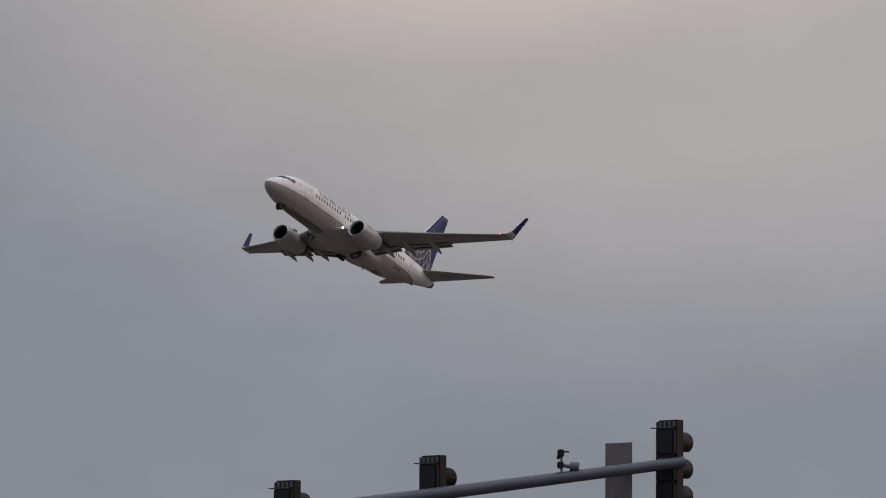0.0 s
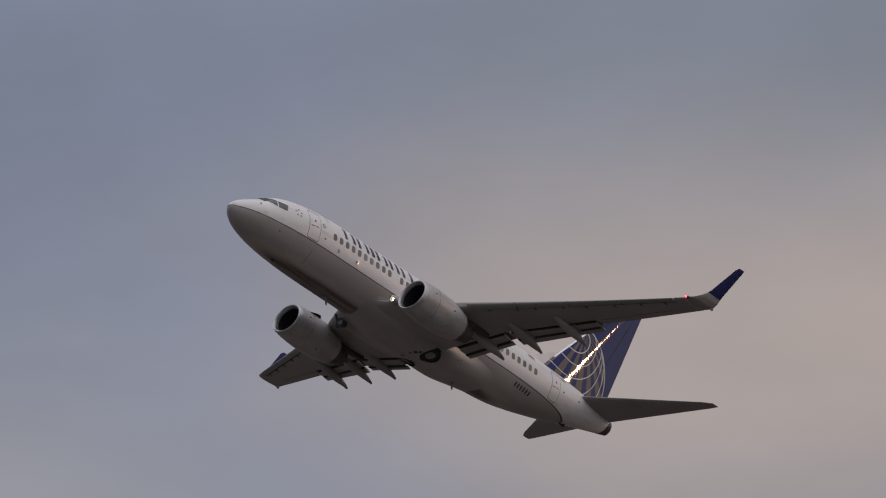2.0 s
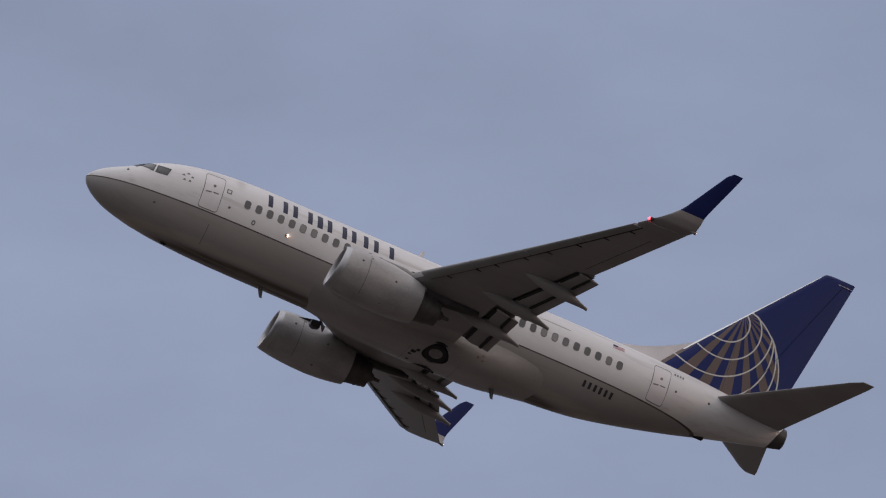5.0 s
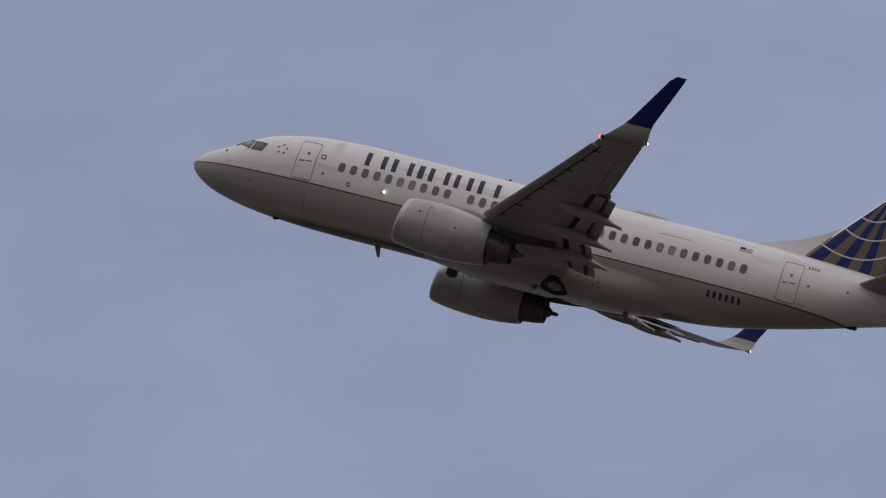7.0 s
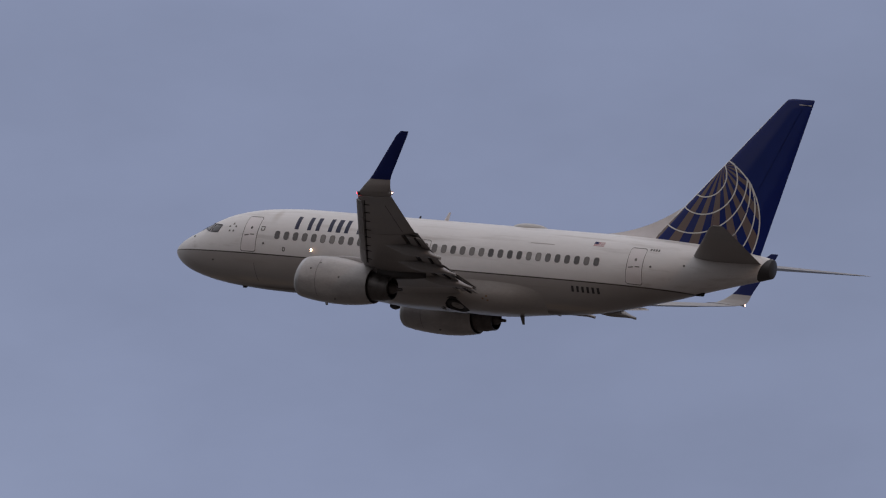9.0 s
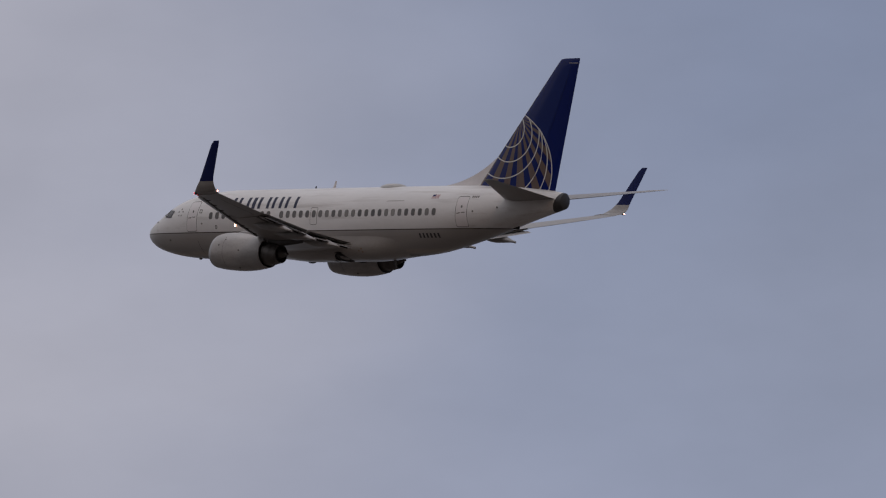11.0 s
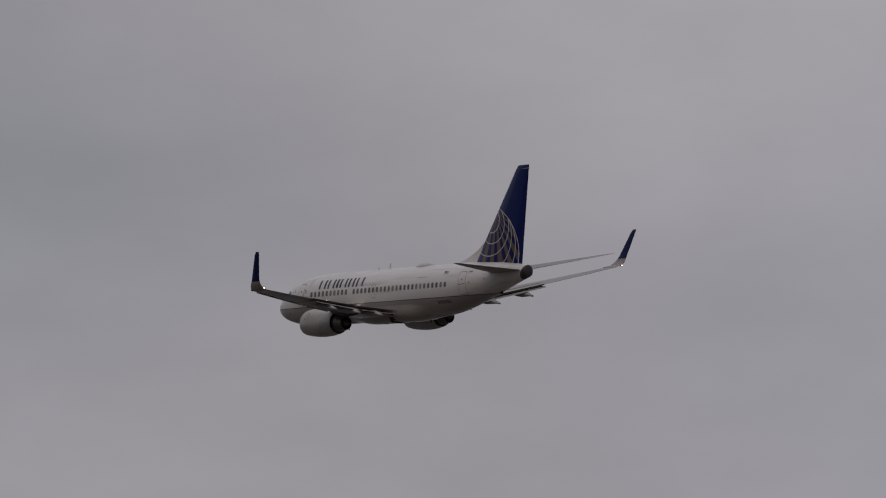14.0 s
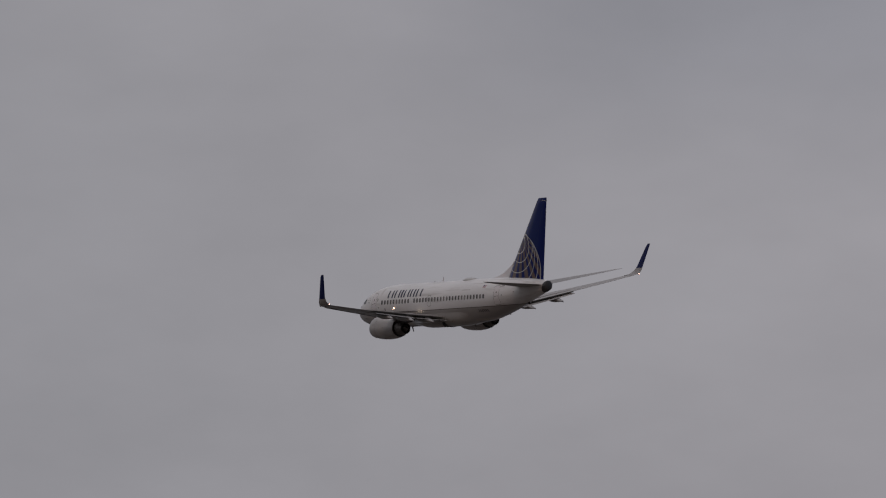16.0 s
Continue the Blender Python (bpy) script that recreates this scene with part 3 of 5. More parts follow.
def build_belly_fairing():
    bm = bmesh.new()
    # a grid over the lower half, left open round the two stowed wheels
    rows = []
    for i in range(217):
        rows.append([bm.verts.new(fairing(9.4 + 13.0 * i / 216, radians(180 + 180 * k / 130))) for k in range(131)])
    for lower, upper in zip(rows, rows[1:]):
        for k in range(130):
            quad = (lower[k], lower[k + 1], upper[k + 1], upper[k])
            mid = sum((v.co for v in quad), Vector()) / 4
            if any((mid - (WHEEL_AT + Vector((0, 2 * flip * WHEEL_AT.y, 0)))).xy.length < 0.60 for flip in (0, -1)):
                continue
            bm.faces.new(quad)
    bmesh.ops.delete(bm, geom=[v for v in bm.verts if not v.link_faces], context="VERTS")
    body = part("belly_fairing", bm, M_GREY, airliner, "smooth grey wing root fairing under the belly")
    for side in (1, -1):
        part("wheel_seal", wheel_seal(side), M_GREY, body, "rim of the open wheel well")
    for s0, a0 in ((18.1, 313), (18.3, 316), (18.35, 311)):
        part("stain", fairing_patch(s0, s0 + 0.10, a0, a0 + 2, 0.007), M_ORANGE, body, "small rusty orange mark")
    return body


belly = build_belly_fairing()


# cockpit panes: corners s, z on the skin
def build_cockpit():
    panes = [((1.80, 0.52), (2.42, 0.30), (2.52, 0.74), (2.10, 0.84)),
             ((2.50, 0.29), (3.02, 0.28), (3.14, 0.68), (2.58, 0.73))]
    for side in (1, -1):
        for q in panes:
            pane = part("cockpit_window", decal(bmesh.new(), q, side, 0.012, 6, 5), M_COCKPIT, airliner, "dark glossy cockpit pane")
            rim = [(a[0] + (b[0] - a[0]) * k / 5, a[1] + (b[1] - a[1]) * k / 5) for a, b in zip(q, q[1:] + q[:1]) for k in range(5)]
            part("window_frame", outline(bmesh.new(), rim, 0.055, side, 0.018), M_INK, pane, "dark window frame")
    # forward windshields, which meet at the nose's ridge
    for side in (1, -1):
        bm = bmesh.new()
        grid = []
        for j in range(6):
            row = []
            for i in range(6):
                u, v = i / 5, j / 5
                s = 1.62 + 0.40 * v + 0.12 * u
                top, bot, w, zc = section(s)
                a = math.radians(88 - (40 - 8 * v) * u)
                row.append(bm.verts.new(V(s, side * (w * math.cos(a) + 0.002), zc + (top - zc) * math.sin(a) + 0.014)))
            grid.append(row)
        for j in range(5):
            for i in range(5):
                bm.faces.new([grid[j][i], grid[j][i + 1], grid[j + 1][i + 1], grid[j + 1][i]])
        bmesh.ops.solidify(bm, geom=bm.faces[:], thickness=0.012)
        part("windshield", bm, M_COCKPIT, airliner, "dark glossy forward windshield pane")



def outline(bm, pts, width, side, out=0.009):
    """A closed strip round a list of (s, z)."""
    n = len(pts)
    cs, cz = sum(p[0] for p in pts) / n, sum(p[1] for p in pts) / n
    outer = [bm.verts.new(hull(s, z, side, out)) for s, z in pts]
    inner = []
    for s, z in pts:
        d = math.hypot(s - cs, z - cz)
        inner.append(bm.verts.new(hull(s - (s - cs) / d * width, z - (z - cz) / d * width, side, out)))
    foot = [bm.verts.new(hull(s, z, side, -0.01)) for s, z in pts]
    for i in range(n):
        j = (i + 1) % n
        bm.faces.new((outer[i], outer[j], inner[j], inner[i]))
        bm.faces.new((outer[i], outer[j], foot[j], foot[i]))
    return bm


def rounded(s0, z0, s1, z1, lean=0.0, r=0.12, k=4, edge=6):
    """Rounded rectangle in (s, z), leaning by lean metres over its height."""
    pts = []
    for cx, cz, a0 in ((s1 - r, z1 - r, 0), (s0 + r, z1 - r, 90), (s0 + r, z0 + r, 180), (s1 - r, z0 + r, 270)):
        for i in range(k + 1):
            a = math.radians(a0 + 90 * i / k)
            pts.append((cx + r * math.cos(a), cz + r * math.sin(a)))
    full = []
    for p, q in zip(pts, pts[1:] + pts[:1]):
        full.append(p)
        if math.hypot(q[0] - p[0], q[1] - p[1]) > 0.3:
            full += [(p[0] + (q[0] - p[0]) * i / edge, p[1] + (q[1] - p[1]) * i / edge) for i in range(1, edge)]
    return [(s + lean * (z - z0) / (z1 - z0), z) for s, z in full]


def build_doors():
    for name, s0, s1, z0, z1, label in (("door", 4.60, 5.47, -0.55, 1.20, "closed white forward cabin door"), ("door", 25.60, 26.42, -0.53, 1.20, "closed white aft cabin door")):
        for side in (1, -1):
            door = part(name, decal(bmesh.new(), ((s0 + 0.02, z0 + 0.02), (s1 - 0.02, z0 + 0.02), (s1 - 0.02, z1 - 0.02), (s0 + 0.02, z1 - 0.02)), side, 0.004, 4, 10), M_WHITE, airliner, label)
            part("door_seam", outline(bmesh.new(), rounded(s0, z0, s1, z1), 0.035, side), M_SEAM, door, "dark door seam")
            sm = (s0 + s1) / 2
            part("door_window", outline_fill(rounded(sm - 0.05, 0.54, sm + 0.07, 0.68, r=0.05), side), M_GLASS, door)
            part("door_handle", decal(bmesh.new(), ((sm - 0.30, 0.20), (sm - 0.06, 0.24), (sm - 0.06, 0.29), (sm - 0.30, 0.25)), side, 0.016, 2, 2), M_SEAM, door)
            part("door_placard", decal(bmesh.new(), ((sm + 0.02, 0.26), (sm + 0.26, 0.26), (sm + 0.26, 0.31), (sm + 0.02, 0.31)), side, 0.012, 2, 2), M_SEAM, door)
    for side in (1, -1):
        part("emergency_exit", outline(bmesh.new(), rounded(6.61 + 16 * 0.513 - 0.27, -0.28, 6.61 + 16 * 0.513 + 0.27, 0.72), 0.028, side), M_SEAM, airliner, "seam of the overwing exit")


def outline_fill(pts, side, out=0.013):
    bm = bmesh.new()
    top = [bm.verts.new(hull(s, z, side, out)) for s, z in pts]
    low = [bm.verts.new(hull(s, z, side, -0.02)) for s, z in pts]
    bm.faces.new(top)
    for i in range(len(pts)):
        j = (i + 1) % len(pts)
        bm.faces.new((top[i], top[j], low[j], low[i]))
    return bm


build_cockpit()
build_doors()


def build_windows():
    """Cabin windows at 0.513 m pitch; the eleventh bay has none."""
    for side in (1, -1):
        first_frame = first_pane = None
        for i in range(35):
            if i == 10:
                continue
            s = 6.61 + 0.513 * i
            # along the parallel body all windows share one mesh
            if first_frame is None or s > 20.4 or s < 7.4:
                pts = rounded(s - 0.142, 0.135, s + 0.142, 0.545, lean=0.0, r=0.115, k=4, edge=2)
                frame_ob = part("cabin_window", outline(bmesh.new(), pts, 0.03, side, 0.012), M_RING, airliner)
                pane = part("pane", outline_fill(rounded(s - 0.122, 0.155, s + 0.122, 0.525, r=0.10, k=4, edge=2), side, 0.009), M_GLASS, frame_ob)
                if 7.4 <= s <= 20.4:
                    first_frame, first_pane, s_first = frame_ob, pane, s
            else:
                frame_ob, pane = first_frame.copy(), first_pane.copy()
                scene.collection.objects.link(frame_ob)
                scene.collection.objects.link(pane)
                frame_ob.location.x = s_first - s
                pane.parent = frame_ob


build_windows()


def build_markings():
    """Title as plain slanted bars, small bars for the registration, a flag and service marks."""
    def bars(name, spans, z0, z1, lean, side, mat, label):
        for s0, s1 in spans:
            part(name, decal(bmesh.new(), ((s0 + lean, z0), (s1 + lean, z0), (s1, z1), (s0, z1)), side, 0.007, 2, 6), mat, airliner, label)

    # six title slots
    slots = [(7.40, 8.30), (8.55, 9.45), (9.68, 9.93), (10.15, 11.05), (11.28, 12.05), (12.32, 13.25)]
    for a, b in slots:
        w = 0.21
        spans = [(a, b)] if b - a < 0.4 else [(a, a + w), (b - w, b)]
        bars("title_bar", spans, 0.70, 1.36, 0.06, 1, M_TITLE, "plain navy slanted bar of the title")
    for k in range(6):
        s0 = 22.80 + 0.26 * k
        bars("registration_bar", [(s0 + 0.02, s0 + 0.14)], -1.10, -0.84, 0.0, 1, M_INK, "plain dark bar of the registration")
    for k in range(4):
        s0 = 26.56 + 0.13 * k
        bars("fleet_number_bar", [(s0, s0 + 0.08)], 1.10, 1.21, 0.0, 1, M_SEAM, "plain dark bar")
    flag = part("flag", decal(bmesh.new(), ((23.60, 1.10), (24.14, 1.10), (24.14, 1.32), (23.60, 1.32)), 1, 0.006, 3, 3), M_WHITE, airliner, "small striped flag")
    part("canton", decal(bmesh.new(), ((23.60, 1.21), (23.82, 1.21), (23.82, 1.32), (23.60, 1.32)), 1, 0.010, 2, 2), M_NAVY, flag)
    for k in range(4):
        z = 1.105 + 0.058 * k
        s0 = 23.60 if z < 1.2 else 23.83
        part("stripe", decal(bmesh.new(), ((s0, z), (24.14, z), (24.14, z + 0.026), (s0, z + 0.026)), 1, 0.010, 2, 1), M_RED, flag)
    # ring of small marks behind the cockpit
    for k in range(5):
        a = math.radians(90 + 72 * k)
        cs, cz = 3.86 + 0.20 * math.cos(a), 0.55 + 0.20 * math.sin(a)
        part("star_mark", decal(bmesh.new(), ((cs - 0.07, cz - 0.03), (cs + 0.07, cz - 0.03), (cs + 0.02, cz + 0.06), (cs - 0.02, cz + 0.06)), 1, 0.006, 2, 2), M_SEAM, airliner)
    part("service_mark", outline(bmesh.new(), rounded(5.60, 0.50, 5.82, 0.72, r=0.03), 0.05, 1), M_SEAM, airliner)
    part("service_panel", outline(bmesh.new(), rounded(7.00, -0.42, 7.16, -0.20, r=0.07), 0.05, 1), M_SEAM, airliner)
    for s, z in ((1.45, 0.05), (2.9, -1.0), (5.9, -0.1), (26.8, 0.35), (28.4, 0.55)):
        bm = bmesh.new()
        bmesh.ops.create_icosphere(bm, subdivisions=2, radius=0.055, matrix=Matrix.Translation(hull(s, z, 1, 0.0)))
        part("sensor_port", bm, M_SEAM, airliner)
    part("cargo_seam", decal(bmesh.new(), ((5.35, -1.80), (5.38, -1.80), (5.38, -1.05), (5.35, -1.05)), 1, 0.006, 1, 8), M_SEAM, airliner)
    part("scuff", decal(bmesh.new(), ((20.2, 0.98), (21.6, 0.98), (21.6, 1.02), (20.4, 1.02)), 1, 0.005, 4, 1), M_TRIM, airliner)


build_markings()


# ---- wings ----
def wing_z(y):
    q = y - 1.9
    return -1.34 + 0.122 * q + 0.0017 * q * q


def wing_le(y):
    return 13.93 + 0.554 * (y - 5.8) if y > 4.4 else 13.154 - (4.4 - y) * 0.70


def wing_te(y):
    return 18.50 + 0.05 * (y - 1.9) if y < 5.8 else (18.70 + 0.278 * (y - 5.8) if y < 10.86 else 19.70 + 0.338 * (y - 10.86))


def wing_thick(y):
    return 0.135 - 0.0025 * y if y > 4.4 else 0.124 - 0.007 * (4.4 - y)


def wing_ring(y, side, cut_to=None, fore=0.0):
    le, te = wing_le(y) + fore, wing_te(y)
    c = te - wing_le(y)
    cut = 1.0 if cut_to is None else (cut_to - wing_le(y)) / c
    return foil_ring(V(wing_le(y), side * y, wing_z(y)), c, wing_thick(y), (0, -side * 0.13, 1), radians(1.2 - 0.15 * y), cut, fore / c)


def low_z(y, s):
    """Height of the wing's underside."""
    c = wing_te(y) - wing_le(y)
    x = min(1, max(0, (s - wing_le(y)) / c))
    full = 5 * (0.2969 * math.sqrt(x) - 0.1260 * x - 0.3516 * x ** 2 + 0.2843 * x ** 3 - 0.1036 * x ** 4)
    return wing_z(y) - (s - wing_le(y)) * math.tan(radians(1.2 - 0.15 * y)) - full * wing_thick(y) * c


def strip(a, b, at, width, side, drop=0.008):
    """A narrow dark ribbon along the wing's underside."""
    bm = bmesh.new()
    rr = []
    for i in range(13):
        y = a + (b - a) * i / 12
        z0, z1 = low_z(y, at(y)) - drop, low_z(y, at(y) + width) - drop
        rr.append([V(at(y), side * y, z0), V(at(y) + width, side * y, z1), V(at(y) + width, side * y, z1 + 0.02), V(at(y), side * y, z0 + 0.02)])
    return loft(bm, rr)


def build_wing(side):
    bm = bmesh.new()
    flap_line = lambda y: wing_te(y) - (1.45 if y < 5.8 else 1.42 - 0.055 * (y - 5.8))
    rings = [wing_ring(y, side, flap_line(y)) for y in (0.6, 1.9, 2.6, 3.4, 4.4)]
    rings += [wing_ring(y, side, flap_line(y), 0.0 if y < 5 else 0.10) for y in (5.3, 5.8, 7, 8.5, 10, 10.85)]
    rings += [wing_ring(y, side, None, 0.10) for y in (10.87, 12, 13.5, 15, 15.9)]
    rings += [wing_ring(y, side, None, 0.0) for y in (16.0, 16.45)]
    loft(bm, rings[2:])
    wing = part("wing", bm, M_WING, airliner, "grey swept wing with flaps partly out")
    part("wing_root", loft(bmesh.new(), rings[:3]), M_GREY, wing, "pale grey faired wing root")
    # Krueger panel folded out ahead of the inboard leading edge
    if side < 0:
        bm = bmesh.new()
        quad = [V(11.58, side * 2.28, -1.38), V(12.15, side * 2.62, -1.50), V(12.25, side * 2.58, -1.94), V(12.15, side * 1.75, -1.98), V(11.7, side * 1.75, -1.55)]
        bm.faces.new([bm.verts.new(p) for p in quad])
        bmesh.ops.solidify(bm, geom=bm.faces[:], thickness=0.04)
        part("krueger_flap", bm, M_DUCT, wing, "dark folded-out leading edge panel")
    # slats along the leading edge, pushed forward of the wing
    for a, b in ((5.75, 8.1), (8.16, 10.7), (10.76, 13.3), (13.36, 15.9)):
        bm = bmesh.new()
        rr = []
        for i in range(5):
            y = a + (b - a) * i / 4
            c = wing_te(y) - wing_le(y)
            r = foil_ring(V(wing_le(y) - 0.08, side * y, wing_z(y) - 0.05), c, wing_thick(y), (0, -side * 0.13, 1), radians(1.2 - 0.15 * y), 0.30 / c + 0.02)
            rr.append(r)
        loft(bm, rr)
        slat = part("slat", bm, M_WINGMETAL, wing, "bare metal leading edge slat")
    for y in (6.6, 8.0, 8.9, 10.3, 11.4, 12.8, 14.1, 15.3):
        bm = bmesh.new()
        box(bm, V(wing_le(y) + 0.46, side * y, low_z(y, wing_le(y) + 0.46) - 0.005), (0.30, 0.05, 0.05), 0.012)
        part("slat_track", bm, M_BLACK, wing)
    # black ribbon that puts the shade behind the slats into colour
    part("slat_gap_shade", strip(5.8, 15.9, lambda y: wing_le(y) + 0.31, 0.07, side), M_BLACK, wing)
    # flaps in two elements
    for a, b in ((2.3, 5.55), (5.95, 10.8)):
        for j, (lo, hi, drop, ang) in enumerate(((-1.27, -0.60, -0.13, 9), (-0.55, -0.20 if a < 5 else -0.06, -0.21, 13))):
            bm = bmesh.new()
            rr = []
            for i in range(5):
                y = a + (b - a) * i / 4
                k = 1.0 if y < 5.8 else 1 - 0.05 * (y - 5.8)
                s0, s1 = wing_te(y) + lo * k, wing_te(y) + hi * k
                rise = wing_z(y) - (s0 - wing_le(y)) * math.tan(radians(1.2 - 0.15 * y))
                rr.append(foil_ring(V(s0, side * y, rise + drop * k), s1 - s0, 0.17, (0, -side * 0.13, 1), radians(ang)))
            loft(bm, rr)
            part("flap" if j == 0 else "aft_flap", bm, M_WING, wing)
    # black strips drawn as the shade of open slots ahead of and between flap elements
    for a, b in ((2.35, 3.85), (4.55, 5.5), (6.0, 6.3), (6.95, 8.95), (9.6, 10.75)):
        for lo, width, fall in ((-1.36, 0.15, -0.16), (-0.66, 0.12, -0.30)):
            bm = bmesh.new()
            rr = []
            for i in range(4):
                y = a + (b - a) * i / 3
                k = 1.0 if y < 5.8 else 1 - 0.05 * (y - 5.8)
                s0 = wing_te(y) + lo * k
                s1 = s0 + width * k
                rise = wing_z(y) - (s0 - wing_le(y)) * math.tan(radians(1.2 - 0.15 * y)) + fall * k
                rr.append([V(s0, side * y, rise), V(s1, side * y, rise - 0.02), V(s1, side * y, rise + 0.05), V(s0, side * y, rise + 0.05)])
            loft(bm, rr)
            part("flap_slot_shade", bm, M_BLACK, wing, "black strip put in as shade of the slot between the flap elements")
    # spoiler shelf that roofs the flap gap
    for a, b in ((2.1, 5.7), (5.9, 10.84)):
        bm = bmesh.new()
        rr = []
        for i in range(6):
            y = a + (b - a) * i / 5
            k = 1.0 if y < 5.8 else 1 - 0.05 * (y - 5.8)
            s0, s1 = wing_te(y) - 1.75 * k, wing_te(y) - 0.42 * k
            tan = math.tan(radians(1.2 - 0.15 * y))
            z0, z1 = wing_z(y) - (s0 - wing_le(y)) * tan + 0.13 * k, wing_z(y) - (s1 - wing_le(y)) * tan + 0.05 * k
            rr.append([V(s0, side * y, z0), V(s1, side * y, z1), V(s1, side * y, z1 - 0.02), V(s0, side * y, z0 - 0.05)])
        loft(bm, rr)
        part("spoiler", bm, M_WING, wing)
        # darker plate under each spoiler, put in as shade over the flap gap
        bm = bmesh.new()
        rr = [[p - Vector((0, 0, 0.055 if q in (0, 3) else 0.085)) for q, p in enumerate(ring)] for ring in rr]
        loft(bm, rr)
        part("cove_shade_plate", bm, M_SEAM, wing, "dark plate put in as shade of the cove above the flaps")
    # aileron hinge line
    part("aileron_gap", strip(11.2, 15.2, lambda y: wing_te(y) - 0.62, 0.025, side, 0.004), M_BLACK, wing)
    # canoe fairings over the flap tracks
    for s_tip, y, z_tip, length, w in ((20.24, 9.26, -0.98, 3.15, 0.26), (19.55, 6.60, -1.38, 3.5, 0.28), (19.08, 4.20, -1.66, 3.3, 0.28)):
        bm = bmesh.new()
        rr = []
        for i in range(19):
            u = i / 18
            s = s_tip - length * (1 - u)
            f = max(0.05, math.sin(math.pi * 0.5 * min(1, u / 0.45)) ** 0.8) if u < 0.62 else 1 - 0.78 * ((u - 0.62) / 0.38) ** 2.6
            top = wing_z(y) - 0.05 if u < 0.62 else wing_z(y) - 0.05 + (z_tip - wing_z(y) + 0.09) * ((u - 0.62) / 0.38)
            keel = wing_z(y) - 0.16 - 0.46 * math.sin(math.pi * 0.5 * u / 0.62) if u < 0.62 else wing_z(y) - 0.62 + (z_tip + 0.02 - (wing_z(y) - 0.62)) * ((u - 0.62) / 0.38) ** 0.9
            zc, h = (top + keel) / 2, max(0.07, (top - keel) / 2)
            rr.append([V(s, side * y + w * f * math.cos(2 * math.pi * k / 16), zc + h * (math.sin(2 * math.pi * k / 16))) for k in range(16)])
        loft(bm, rr)
        part("flap_track_fairing", bm, M_WING, wing, "grey canoe shaped fairing")
    # winglet: a curved blend and a tall blade
    def blade(u):
        """Place of the leading edge, chord and inward normal along the winglet."""
        pts = [(16.45, 0.0), (16.85, 0.10), (17.10, 0.36), (17.25, 0.72), (17.72, 2.80)]
        arc = [0, 0.16, 0.31, 0.43, 1.0]
        z0 = wing_z(16.45)
        y = float(np.interp(u, arc, [p[0] for p in pts]))
        z = z0 + 0.05 + float(np.interp(u, arc, [p[1] for p in pts]))
        s_le = float(np.interp(u, [0, 0.16, 0.31, 0.43, 1.0], [wing_le(16.45), 20.15, 20.52, 20.92, 22.28]))
        s_te = float(np.interp(u, [0, 0.16, 0.43, 1.0], [wing_te(16.45), 21.80, 21.90, 22.80]))
        lean = float(np.interp(u, [0, 0.16, 0.31, 0.43, 1], [8, 30, 60, 76, 77]))
        return s_le, y, z, s_te - s_le, lean
    for nm, u0, u1, mat, lab in (("winglet_root", 0.0, 0.40, M_WING, "grey curved winglet root"), ("winglet", 0.40, 1.0, M_NAVY, "navy painted winglet")):
        bm = bmesh.new()
        rr = []
        for i in range(11):
            u = u0 + (u1 - u0) * i / 10
            s_le, y, z, c, lean = blade(u)
            if u1 == 1.0 and i == 10:
                s_le, c = s_le + 0.10, c - 0.12
            rr.append(foil_ring(V(s_le, side * y, z), c, 0.085, (0, -side * math.sin(radians(lean)), math.cos(radians(lean)))))
        loft(bm, rr)
        part(nm, bm, mat, wing, lab)
    # lamps at the tip
    if side > 0:
        bm = bmesh.new()
        bmesh.ops.create_icosphere(bm, subdivisions=2, radius=0.055, matrix=Matrix.Translation(V(19.85, 16.56, wing_z(16.45) + 0.06)))
        part("navigation_lamp", bm, M_LAMP_RED, wing, "lit red lamp at the wing tip")
        bm = bmesh.new()
        bmesh.ops.create_icosphere(bm, subdivisions=3, radius=0.09, matrix=Matrix.Translation(V(19.965, 16.61, wing_z(16.45) + 0.06)))
        part("lamp_shield", bm, M_DUCT, wing)
    p = V(21.84, side * 16.82, wing_z(16.45) + 0.15)
    bm = bmesh.new()
    rings = [[p + Vector((-0.022 * math.sin(e), 0.045 * math.cos(e) * math.cos(2 * math.pi * k / 14), 0.045 * math.cos(e) * math.sin(2 * math.pi * k / 14))) for k in range(14)] for e in (0, 0.5, 1.0, 1.5)]
    loft(bm, rings, caps=False)
    part("tail_position_lamp", bm, M_LAMP_TAIL, wing, "lit warm lamp facing aft at the wing tip")
    bm = bmesh.new()
    tube(bm, p + Vector((0.002, 0, 0)), p + Vector((0.25, 0, 0)), 0.085, 0.04, 14)
    part("lamp_fairing", bm, M_WING, wing)
    # landing lamp in the root's leading edge
    if side > 0:
        aim = Vector((0.95, 0.15, -0.27)).normalized()
        seat = V(11.50, 2.45, -1.27)
        bm = bmesh.new()
        tube(bm, seat - aim * 0.05, seat, 0.15, 0.15, 20)
        part("landing_lamp", bm, M_LANDING, wing, "lit landing lamp in the wing root")
        bm = bmesh.new()
        u_aim = aim.cross(Vector((0, 1, 0))).normalized()
        w_aim = aim.cross(u_aim)
        rings = [[seat + aim * d + (u_aim * math.cos(2 * math.pi * k / 20) + w_aim * math.sin(2 * math.pi * k / 20)) * r for k in range(20)] for d, r in ((-0.5, 0.27), (-0.05, 0.25), (0.22, 0.21), (0.31, 0.175), (0.31, 0.157))]
        loft(bm, rings, caps=False)
        liner = bmesh.new()
